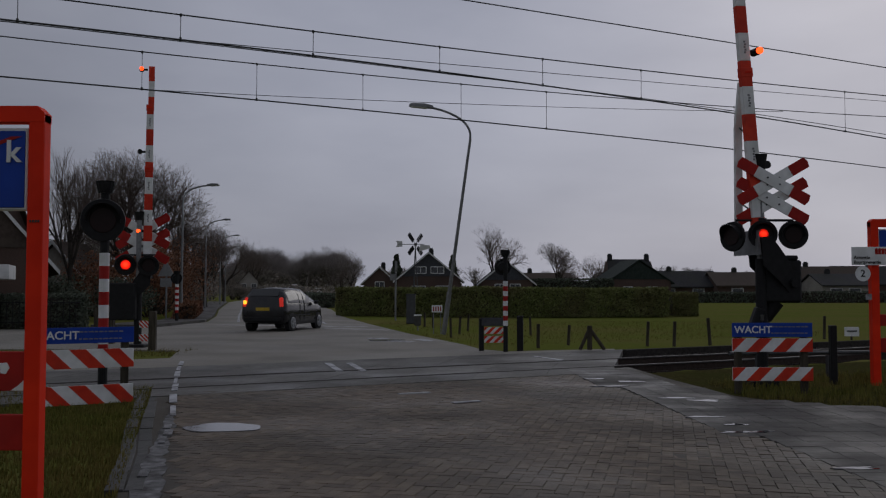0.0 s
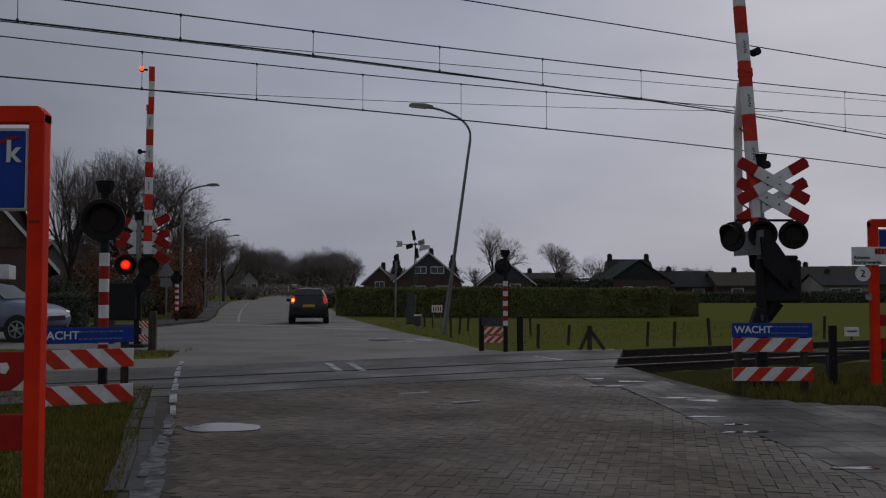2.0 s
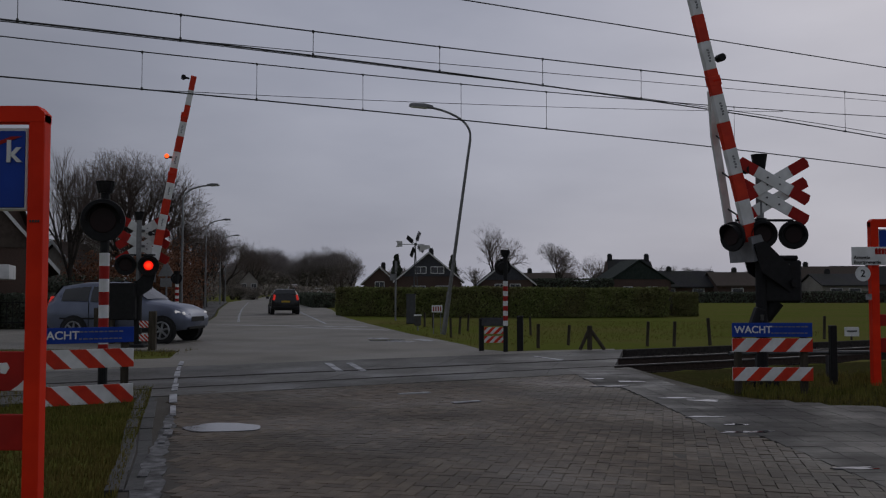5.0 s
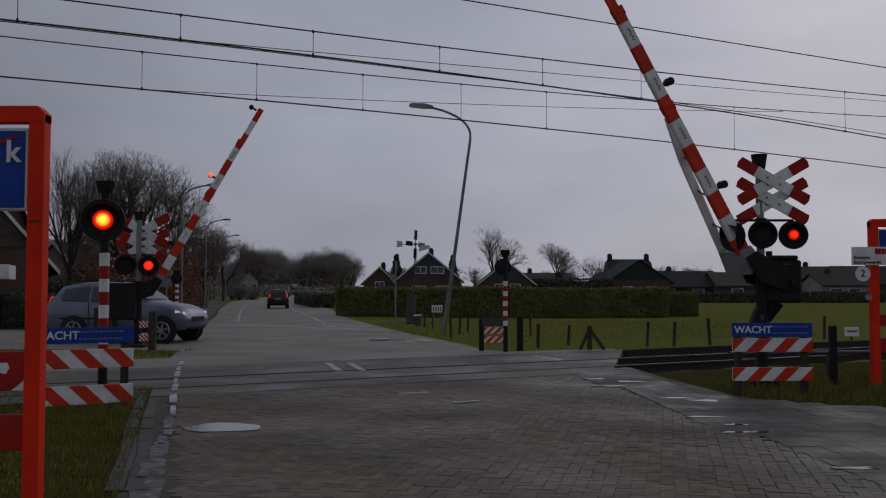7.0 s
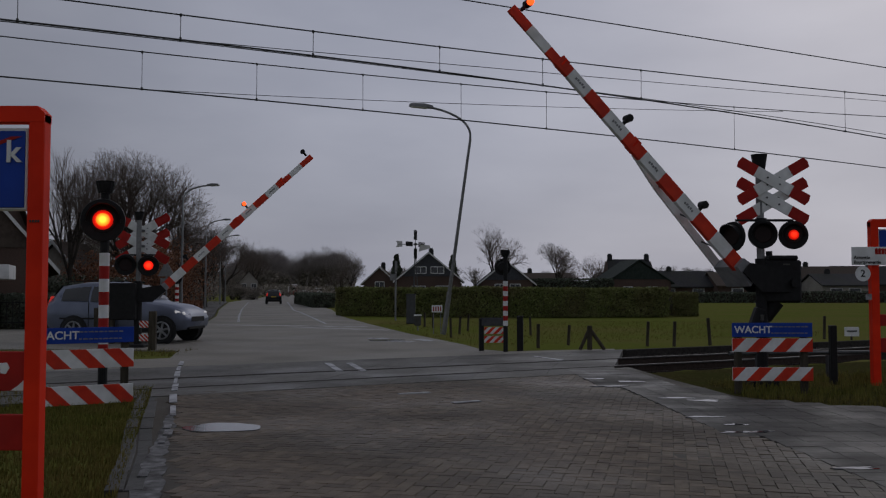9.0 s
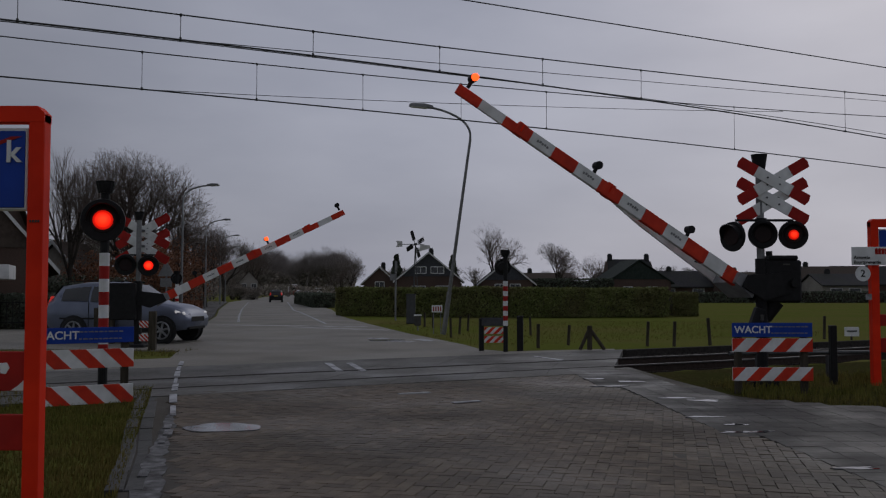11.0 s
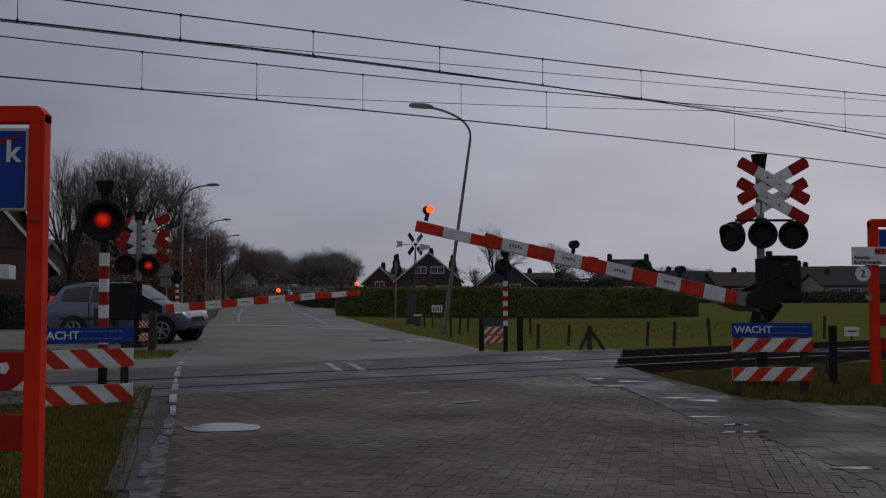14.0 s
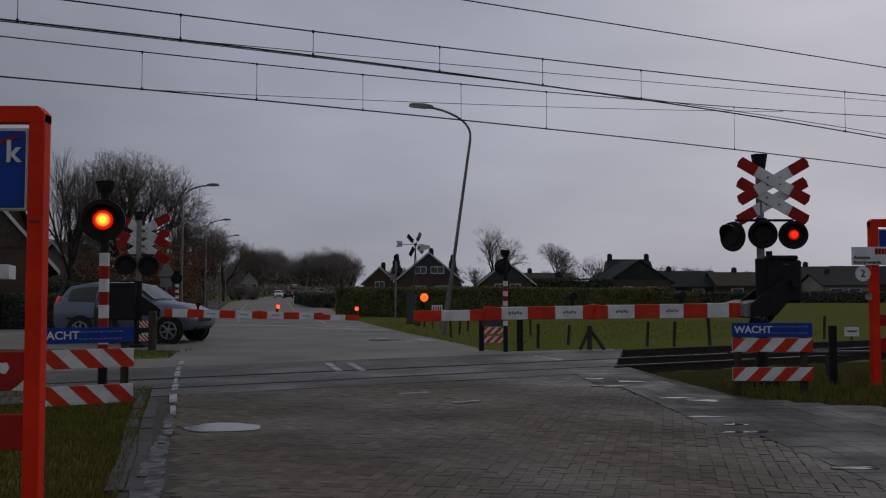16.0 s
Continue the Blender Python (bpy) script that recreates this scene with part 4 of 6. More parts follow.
def grow(trunk, crown, p, d, length, r, depth, most, rng, spread, up):
    """One limb and its forks."""
    steps = 2 if depth < 3 else 1
    here, way = p, d
    for s in range(steps):
        way = (way + Vector((rng.uniform(-1, 1), rng.uniform(-1, 1), rng.uniform(-0.5, 1))) * 0.13).normalized()
        nxt = here + way * (length / steps)
        (trunk if depth < 3 else crown).bar(here, nxt, r * (1 - 0.25 * s / steps), r * (1 - 0.25 * (s + 1) / steps), 7 if depth < 2 else (5 if depth < 4 else 3))
        here = nxt
    if depth >= most:
        return
    kids = 3 if depth in (1, 2, 3) else (4 if depth == 0 else 2 + (rng.random() < 0.75))
    for k in range(kids):
        a = 2 * math.pi * (k + rng.random() * 0.8) / kids
        side = way.orthogonal().normalized()
        side = Matrix.Rotation(a, 3, way) @ side
        tilt = spread * rng.uniform(0.5, 1.25) * (0.35 if (k == 0 and depth < 3) else 1)
        nd = (way * math.cos(tilt) + side * math.sin(tilt) + Vector((0, 0, up))).normalized()
        start = p + (here - p) * (rng.uniform(0.6, 1.0) if k else 1)
        grow(trunk, crown, start, nd, length * rng.uniform(0.62, 0.85), r * rng.uniform(0.5, 0.68), depth + 1, most, rng, spread, up)


def bare_tree(m, height, seed, label, spread=0.6, most=6, up=0.10, thick=0.2, first=0.27):
    rng = random.Random(seed)
    trunk, crown = Raw(), Raw()
    grow(trunk, crown, Vector((0, 0, -0.1)), Vector((0, 0, 1)), height * first, thick, 0, most, rng, spread, up)
    top = max(v[2] for v in crown.v)
    k = height / top
    for raw in (trunk, crown):
        raw.v = [(x * k, y * k, z * k) for x, y, z in raw.v]
    t = thing("bare_tree", m, label, "tree", "bare trees")
    trunk.part("trunk", M_BARK, t)
    crown.part("crown", M_TWIG, t, "leafless twigs")
    return t


def far_woods():
    """The woods far behind, joined: bare crowns over dark undergrowth."""
    rng = random.Random(7)
    raw = Raw()
    for i in range(110):
        if i < 84:
            x, y = rng.uniform(-86, -35), rng.uniform(335, 385)
            h = rng.uniform(15.5, 20.5) * (0.88 + 0.10 * math.sin(x * 0.25))
        else:
            x, y = rng.uniform(-15, 60), rng.uniform(175, 200)
            h = rng.uniform(5, 6.8)
        a, b = Raw(), Raw()
        grow(a, b, Vector((0, 0, 0)), Vector((0, 0, 1)), h * 0.28, 0.30, 0, 6, rng, 0.58, 0.1)
        k = h / max(v[2] for v in b.v)
        for r in (a, b):
            i0 = len(raw.v)
            raw.v += [(x + p * k, y + q * k, z * k) for p, q, z in r.v]
            raw.f += [tuple(i0 + j for j in f) for f in r.f]
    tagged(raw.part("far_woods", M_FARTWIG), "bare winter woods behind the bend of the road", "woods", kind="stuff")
    raw = Raw()
    for i in range(26000):
        if rng.random() < 0.6:
            x = rng.uniform(-90, -36)
            y = rng.uniform(334, 375)
            top = (8.5 + 3.5 * noise.noise(Vector((x * 0.08, 3, 0))))
        else:
            x = rng.uniform(-80, 110)
            y = rng.uniform(200, 225)
            top = 2.6 + 1.2 * noise.noise(Vector((x * 0.09, 9, 0)))
        raw.leaf(Vector((x, y, top * rng.random() ** 0.7)), 1.1 if y > 300 else 0.6, rng)
    tagged(raw.part("undergrowth", M_THICKET), "dull brown undergrowth below the woods", "shrubs", kind="stuff")


def leaf_mass(name, mat, label, category, seed, spans, size, count, kind=""):
    """A clipped or loose hedge: leaves gathered towards the outside of a lumpy long body; spans of (x0, y0, x1, y1, depth, height)."""
    rng = random.Random(seed)
    raw, core = Raw(), Raw()
    for x0, y0, x1, y1, depth, height in spans:
        d = Vector((x1 - x0, y1 - y0, 0))
        n = Vector((d.y, -d.x, 0)).normalized()
        for i in range(count):
            u = rng.random()
            lump = 1 + 0.035 * noise.noise(Vector((u * d.length * 0.5, seed, 0))) + 0.025 * noise.noise(Vector((u * d.length * 2.1, seed, 3)))
            face = rng.random()
            if face < 0.55:
                o, z = depth / 2, rng.random() * height
            elif face < 0.9:
                o, z = rng.uniform(-1, 1) * depth / 2, height
            else:
                o, z = rng.uniform(-1, 1) * depth / 2, rng.random() * height
                u = rng.choice((0.0, 1.0))
            jit = rng.gauss(0, 0.045)
            c = Vector((x0, y0, 0)) + d * u + n * (o * lump + jit) + Vector((0, 0, z * lump + jit))
            c.z = max(c.z, 0.02)
            raw.leaf(c, size, rng)
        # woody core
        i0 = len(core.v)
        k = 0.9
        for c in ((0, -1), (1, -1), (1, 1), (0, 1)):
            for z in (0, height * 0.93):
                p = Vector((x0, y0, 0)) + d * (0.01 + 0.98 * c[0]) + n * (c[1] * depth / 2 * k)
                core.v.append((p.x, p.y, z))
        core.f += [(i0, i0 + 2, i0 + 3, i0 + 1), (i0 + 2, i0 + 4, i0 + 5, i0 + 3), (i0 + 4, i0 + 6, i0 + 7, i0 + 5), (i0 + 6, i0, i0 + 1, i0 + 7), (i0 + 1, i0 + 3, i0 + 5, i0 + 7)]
    t = thing(name, Matrix(), label, category, "hedges")
    raw.part("foliage", mat, t)
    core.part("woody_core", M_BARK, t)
    return t


def shrub(x, y, r, h, mat, label, seed, size=0.15, count=4200, name="shrub"):
    """A loose lumpy shrub with gaps: leaf clusters round short stems."""
    rng = random.Random(seed)
    t = thing(name, pose(x, y, 0), label, "shrub", "shrubs")
    raw, stems = Raw(), Raw()
    hubs = []
    for i in range(18):
        a, q = rng.uniform(0, 2 * math.pi), rng.random() ** 0.5
        hub = Vector((math.cos(a) * q * r * 0.75, math.sin(a) * q * r * 0.75, h * rng.uniform(0.25, 0.88)))
        hubs.append(hub)
        stems.bar(Vector((hub.x * 0.2, hub.y * 0.2, 0)), hub, 0.05, 0.015, 4)
    for i in range(count):
        hub = rng.choice(hubs)
        c = hub + Vector((rng.gauss(0, r * 0.24), rng.gauss(0, r * 0.24), rng.gauss(0, h * 0.13)))
        c.z = min(max(c.z, 0.05), h * 1.05)
        raw.leaf(c, size, rng)
    stems.part("stem", M_BARK, t)
    raw.part("foliage", mat, t)
    return t


def conifer(x, y, h, r, seed):
    rng = random.Random(seed)
    t = thing("conifer", pose(x, y, 0), "dark green conifer behind the houses", "tree", "conifers")
    raw, st = Raw(), Raw()
    st.bar(Vector((0, 0, 0)), Vector((0, 0, h)), 0.16, 0.02, 6)
    for i in range(900):
        f = rng.random() ** 0.8
        a = rng.uniform(0, 6.283)
        rr = r * (1 - f) * (0.7 + 0.3 * math.sin(f * 40 + a * 2)) + 0.1
        raw.leaf(Vector((rr * math.cos(a), rr * math.sin(a), 0.6 + f * (h - 0.6) - 0.2 * rr)), 0.55, rng)
    st.part("trunk", M_BARK, t)
    raw.part("crown", M_FIR, t)


def build_plants():
    tall = bare_tree(pose(-19.2, 57, 0), 10.4, 3, "tall bare deciduous tree beside the road", 0.60, 8, 0.10, 0.19, 0.20)
    slim = bare_tree(pose(-20.6, 50, 0), 9.6, 11, "slender bare tree with upright branches", 0.38, 6, 0.25, 0.13)
    mid = bare_tree(pose(-23.5, 88, 0), 9.0, 21, "bare tree beside the road", 0.55, 7, 0.1, 0.18)
    for src, x, y, rz, k, lab in ((tall, -20.0, 58.5, 130, 1.02, ""), (slim, -23.0, 56, 70, 0.9, ""), (slim, -17.5, 60, 140, 0.72, ""), (mid, -19.9, 76, 50, 0.92, ""), (mid, -27.5, 104, 200, 1.05, ""),
                                  (tall, -31, 128, 120, 0.98, ""), (mid, -36, 140, 20, 1.15, ""), (slim, -38, 150, 0, 1.1, ""), (mid, -24.0, 66, 250, 0.95, ""), (tall, -34, 92, 10, 0.9, ""),
                                  (mid, 6.4, 112, 90, 1.15, "lone bare tree behind the houses"), (tall, 15.6, 121, 45, 0.78, "lone bare tree behind the houses"), (mid, 22.5, 132, 10, 0.80, "lone bare tree behind the houses"),
                                  (mid, -54, 262, 30, 1.85, ""), (mid, -58, 272, 160, 1.7, ""), (tall, -62, 290, 80, 1.55, ""), (mid, -30, 290, 200, 1.5, ""), (mid, -3.2, 140, 140, 0.75, ""), (slim, 1.5, 135, 40, 0.6, ""), (mid, -14, 125, 320, 0.55, "")):
        c = copy_thing(src, pose(x, y, 0, 0, 0, rz) @ Matrix.Scale(k, 4))
        if lab:
            tagged(c, lab)
        c.scale = (k, k, k)
    far_woods()
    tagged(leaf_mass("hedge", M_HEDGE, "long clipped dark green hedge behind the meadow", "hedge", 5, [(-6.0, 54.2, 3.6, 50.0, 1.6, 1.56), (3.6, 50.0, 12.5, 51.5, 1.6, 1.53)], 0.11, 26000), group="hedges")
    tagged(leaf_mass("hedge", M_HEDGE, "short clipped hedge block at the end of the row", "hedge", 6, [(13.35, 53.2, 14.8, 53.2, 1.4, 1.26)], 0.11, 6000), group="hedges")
    tagged(leaf_mass("hedge", M_BEECH, "low russet hedge along the side of the road", "hedge", 8, [(-12.5, 43.5, -16.0, 58, 1.0, 0.75)], 0.16, 3500), group="hedges")
    tagged(leaf_mass("hedge", M_FIR, "dark loose hedge in the bend of the road", "hedge", 9, [(-16.0, 104, -10.2, 78, 2.0, 1.15)], 0.2, 8000), group="hedges")
    leaf_mass("hedge", M_FIR, "dark loose hedge before the far houses", "hedge", 10, [(16, 113, 42, 111, 2.2, 1.2), (42, 111, 80, 116, 2.2, 1.3), (-6, 101, 13, 103, 1.6, 1.5), (10.5, 115, 21.5, 115, 2.2, 2.9)], 0.3, 4000)
    for i, (x, y, r, h, mat) in enumerate(((-26.0, 55, 3.0, 4.4, M_BEECH), (-22.5, 48, 1.8, 2.6, M_FIR), (-16.2, 50, 2.0, 4.0, M_BEECH), (-17.6, 56, 2.4, 4.6, M_BEECH), (-19.4, 63, 2.6, 4.4, M_BEECH), (-21.3, 73, 2.6, 4.8, M_BEECH), (-24.4, 84, 2.8, 3.8, M_BRUSH), (-27, 96, 3, 3.8, M_BRUSH), (-30, 110, 3, 3.8, M_BRUSH),
                                               (-20.0, 52, 2.0, 3.6, M_BEECH), (-24.5, 60, 3.2, 3.8, M_BRUSH), (-30, 62, 3.2, 3.6, M_FIR), (-35, 64, 3.4, 4.6, M_FIR), (-34, 120, 3.6, 4.2, M_BRUSH), (-38, 135, 4, 4.2, M_BRUSH), (-33.2, 147, 1.6, 2.4, M_BRUSH), (-30.6, 146, 1.4, 1.9, M_BRUSH), (-34.6, 149, 1.8, 4.4, M_BRUSH), (-16.4, 46.5, 1.6, 2.0, M_FIR), (-22.8, 40, 1.8, 5.0, M_FIR), (-19.0, 44, 2.0, 2.2, M_FIR), (-24.6, 60, 2.2, 7.0, M_THICKET), (-22.9, 58, 2.0, 4.6, M_THICKET))):
        shrub(x, y, r, h, mat, "dense russet shrubs beside the road" if mat == M_BEECH else "dull brown shrubs beside the road" if mat == M_BRUSH else "dark evergreen shrubs beside the road", 40 + i)
    leaf_mass("hedge", M_FIR, "dark evergreen garden hedge along the side street", "hedge", 12, [(-24.0, 34.9, -13.9, 35.1, 0.8, 1.25)], 0.13, 9000)
    conifer(-6.3, 122, 6.3, 1.6, 1)
    conifer(1.3, 122, 6.2, 1.5, 2)
    conifer(9.0, 128, 5.6, 1.8, 3)
    # verge grass in tufts
    rng = random.Random(77)
    raw = Raw()

    def tuft(x, y, h):
        c = Vector((x, y, -0.03))
        for k in range(3):
            a = rng.uniform(0, 6.283)
            b = Vector((math.cos(a), math.sin(a), 0))
            lean = b.orthogonal() * h * rng.uniform(-0.5, 0.5)
            w = 0.006
            i0 = len(raw.v)
            for q in (c - b * w, c + b * w, c + lean + Vector((0, 0, h * rng.uniform(0.6, 1.1)))):
                raw.v.append(tuple(q))
            raw.f.append((i0, i0 + 1, i0 + 2))

    n = 0
    while n < 42000:
        if rng.random() < 0.5:
            y = rng.uniform(5.6, 13.6)
            edge = -2.35 - (y - 6.6) * 0.285
            x = edge - rng.random() ** 1.3 * 4.2
            h = 0.065
        elif rng.random() < 0.12:
            x, y = rng.uniform(-12, -6.0), rng.uniform(17.0, 22.4)
            if y < 19.6 + (x + 6) * 0.53 + 0.9 or y > 22.3:
                continue
            h = 0.09
        elif rng.random() < 0.6:
            x, y = rng.uniform(3.6, 10.5), rng.uniform(11.2, 17.2)
            if x < 4.15 + max(0, 12.3 - y) * 1.4 or y > 14.0 + (x - 3.6) * 0.53:
                continue
            h = 0.11
        else:
            x, y = rng.uniform(-3, 14), rng.uniform(22.6, 44)
            if x < 1.1 - max(0, (y - 22.6)) * 0.255 or y < 23.4 + x * 0.53:
                continue
            h = 0.06
        tuft(x, y, h * rng.uniform(0.5, 1.3))
        n += 1
    tagged(raw.part("verge_grass", M_BLADE), "short tufted grass on the verges", "grass", kind="stuff")


# ---- buildings ----
M_WALLBRICK = material("house_brick", (0.070, 0.046, 0.037), (0.120, 0.074, 0.058), 0.9, 20, 5, 0.3, stain=(0.05, 0.034, 0.028), stain_scale=0.4)
M_WALLPALE = material("pale_render", (0.28, 0.26, 0.23), (0.38, 0.36, 0.32), 0.9, 6, 5, 0.1, stain=(0.2, 0.19, 0.17), stain_scale=0.5)
M_ROOF = material("dark_roof_tiles", (0.026, 0.026, 0.029), (0.050, 0.049, 0.053), 0.9, 5, 5, 0.5, 9, stain=(0.05, 0.055, 0.04), stain_scale=0.4, spec=0.15)
M_ROOFBROWN = material("brown_roof_tiles", (0.058, 0.045, 0.038), (0.098, 0.074, 0.062), 0.9, 5, 5, 0.5, 9, stain=(0.08, 0.074, 0.055), stain_scale=0.4, spec=0.15)
M_ROOFGREEN = material("mossy_roof", (0.022, 0.031, 0.027), (0.042, 0.053, 0.046), 0.9, 4, 5, 0.4, 9, spec=0.15)
M_BOARDS = material("dark_cladding", (0.030, 0.032, 0.040), (0.055, 0.058, 0.068), 0.7, 6, 4, 0.2)
M_TRIM = material("white_trim", (0.62, 0.62, 0.62), (0.75, 0.75, 0.75), 0.6, 5, 4, 0.05, stain=(0.45, 0.45, 0.43), stain_scale=1)
M_GLASS = material("window_glass", (0.015, 0.018, 0.022), (0.03, 0.034, 0.04), 0.08, 2, 2, 0, spec=0.8)


def house(x, y, rz, w, d, hw, hr, wall, roof, label, gable=None, windows=(), chimney=True, trim=True, hip=0.0):
    """Gabled house; the gable faces local -y, the ridge runs along y. windows: (x, z, width, height) on the front."""
    t = thing("house", pose(x, y, 0, 0, 0, rz), label, "house", "houses")
    bm = bm_()
    prism(bm, [(-w / 2, 0), (w / 2, 0), (w / 2, hw), (0, hr - 0.12), (-w / 2, hw)], Matrix.Translation((0, d / 2, 0)), d)
    part("wall", bm, wall, t)
    if gable:
        bm = bm_()
        zz = hw + (hr - hw) * 0.12
        k = w / 2 * (1 - 0.12)
        prism(bm, [(-k, zz), (k, zz), (0, hr - 0.14)], Matrix.Translation((0, -0.03, 0)), 0.06)
        part("gable_cladding", bm, gable, t, "dark clad gable")
    slope = (hr - hw) / (w / 2)
    for s in (-1, 1):
        bm = bm_()
        over = 0.45
        a = (s * (w / 2 + over), hw - over * slope)
        pts = [(0, hr), a, (a[0], a[1] + 0.16), (0, hr + 0.16)]
        prism(bm, pts, Matrix.Translation((0, d / 2, 0)), d + 0.5)
        if hip:
            for v in bm.verts:
                if v.co.z > hr - 0.1:
                    v.co.y = d / 2 + (v.co.y - d / 2) * (1 - hip)
        r = part("roof", bm, roof, t)
        if trim:
            bm = bm_()
            pts = [(0, hr - 0.06), (a[0], a[1] - 0.04), (a[0], a[1] + 0.16), (0, hr + 0.15)]
            prism(bm, pts, Matrix.Translation((0, -0.28, 0)), 0.05)
            part("bargeboard", bm, M_TRIM, t, "white bargeboard")
    if chimney:
        bm = bm_()
        box(bm, 0.2, d * 0.6, hr + 0.22, 0.6, 0.6, 0.9, bevel=0.02)
        box(bm, 0.2, d * 0.6, hr + 0.74, 0.4, 0.4, 0.16, bevel=0.02)
        part("chimney", bm, M_ROOF, t, "dark brick chimney")
    for wx, wz, ww, wh in windows:
        bm = bm_()
        for a, c, e, f in ((0, wh / 2, ww, 0.09), (0, -wh / 2, ww, 0.09), (-ww / 2, 0, 0.09, wh), (ww / 2, 0, 0.09, wh), (0, 0, 0.06, wh)):
            box(bm, wx + a, -0.08, wz + c, e, 0.07, f)
        win = part("window", bm, M_TRIM, t, "white framed window")
        for s in (-1, 1):
            bm = bm_()
            box(bm, wx + s * ww / 4, -0.065, wz, ww / 2 - 0.05, 0.02, wh - 0.08)
            part("pane", bm, M_GLASS, win)
    return t


def build_houses():
    house(-1.65, 105, 0, 7.4, 9, 2.75, 5.85, M_WALLBRICK, M_ROOF, "brick house with a dark clad gable and white bargeboards", M_BOARDS, ((-0.95, 3.85, 1.3, 0.75), (1.0, 3.85, 1.5, 0.75), (-1.2, 1.5, 1.6, 1.0), (1.6, 1.5, 1.6, 1.0)))
    house(7.6, 108, 0, 6.2, 8, 2.45, 4.95, M_WALLBRICK, M_ROOF, "low brick house with a dark gable behind the hedge", M_BOARDS, ((-0.8, 1.9, 1.2, 0.7), (1.0, 1.9, 1.2, 0.7)))
    house(-8.4, 120, 0, 4.2, 7, 2.6, 4.55, M_WALLBRICK, M_ROOFBROWN, "small brick house with a steep gable", None, ((0, 2.2, 1.2, 0.9),))
    house(25.2, 116, 4, 8.2, 9, 2.6, 5.35, M_WALLBRICK, M_ROOFGREEN, "barn with a dark green gable over a brick wall", M_ROOFGREEN, ((-1.4, 1.5, 1.4, 0.9), (1.6, 1.5, 1.4, 0.9)), False, False)
    t = house(29.4, 128, 90, 8.0, 6.4, 2.6, 5.75, M_WALLBRICK, M_ROOF, "brick house with a dark roof and two chimneys", None, (), False, False, 0.15)
    for y in (0.6, 5.8):
        bm = bm_()
        box(bm, 0, y, 6.0, 0.6, 0.6, 1.1, bevel=0.02)
        box(bm, 0, y, 6.6, 0.4, 0.4, 0.2, bevel=0.02)
        part("chimney", bm, M_ROOF, t, "dark brick chimney")
    for x, y, d, hw, hr, wall, roof in ((38, 128, 10, 2.1, 4.1, M_WALLBRICK, M_ROOF), (46, 126, 9, 2.2, 3.9, M_WALLBRICK, M_ROOFBROWN), (60, 130, 13, 2.4, 4.8, M_WALLBRICK, M_ROOFBROWN), (17.5, 126, 9, 2.2, 3.8, M_WALLBRICK, M_ROOFBROWN), (55.5, 122, 6, 2.2, 3.6, M_WALLPALE, M_ROOF), (72, 135, 14, 2.5, 5.0, M_WALLBRICK, M_ROOF)):
        t = house(x, y, 90, 8, d, hw, hr, wall, roof, "low house with a long dark roof beyond the meadow", None, (), True, False)
        for k in range(2):
            bm = bm_()
            box(bm, -4.03, d * (0.3 + 0.4 * k), hw * 0.6, 0.08, 1.6, 1.0)
            part("window", bm, M_TRIM, t, "white framed window")
            bm = bm_()
            box(bm, -4.06, d * (0.3 + 0.4 * k), hw * 0.6, 0.06, 1.4, 0.8)
            part("pane", bm, M_GLASS, t.children[-1])
    # near house on the side street
    house(-20.9, 37.4, 27, 8.4, 9, 2.7, 7.7, M_WALLBRICK, M_ROOFBROWN, "brick house with brown roof and white bargeboards on the side street", M_ROOFBROWN, ((1.2, 3.3, 0.8, 0.6),))
    house(-24.2, 50, 90, 9, 12, 3.0, 7.6, M_WALLBRICK, M_ROOFBROWN, "large house with a broad brown roof behind the side street", None, (), True, False)
    house(-22.4, 52, 0, 2.8, 5, 2.6, 4.2, M_WALLPALE, M_ROOFBROWN, "narrow pale gable end between the garden trees", None, (), False, True)
    t = thing("shed", pose(-18.2, 34.0, 0, 0, 0, 20), "flat-roofed brick porch with white fascia", "shed")
    bm = bm_()
    for x in (-1.2, 0.55, 1.2):
        box(bm, x, 0, 0.95, 0.34, 0.34, 1.9, bevel=0.01)
    part("pillar", bm, M_WALLBRICK, t)
    bm = bm_()
    box(bm, 0, 0.3, 2.16, 3.6, 2.4, 0.55, bevel=0.02)
    part("fascia", bm, M_TRIM, t, "white flat roof edge")
    bm = bm_()
    box(bm, -0.3, 0.9, 0.95, 2.6, 0.06, 1.9)
    part("glass_front", bm, M_GLASS, t)
    house(-33, 66, 90, 8, 12, 2.3, 4.6, M_WALLBRICK, M_ROOFBROWN, "low house with a brown roof behind the shrubs", None, (), True, False)
    house(-29.5, 66, 90, 7, 7, 1.9, 3.5, M_WALLBRICK, M_ROOFBROWN, "low house with a brown roof beside the road", None, (), False, False)
    house(-32.6, 152, 12, 3.0, 6, 3.0, 4.7, M_WALLPALE, M_ROOFBROWN, "pale house between the trees in the bend", None, ((-0.8, 2.2, 0.8, 0.9), (0.8, 2.2, 0.8, 0.9)), False, False)
    # iron garden fence along the side street
    t = thing("iron_fence", pose(-13.8, 34.45, 0), "dark iron garden fence on a low wall", "fence")
    for z in (0.25, 1.0):
        bm = bm_()
        box(bm, -5, 0, z, 10, 0.03, 0.04)
        part("rail", bm, M_BLACK, t)
    for k in range(42):
        bm = bm_()
        tube(bm, (-10 + 0.24 * k, 0, 0), (-10 + 0.24 * k, 0, 1.12), 0.014, n=6)
        part("bar", bm, M_BLACK, t)


MILL = {}


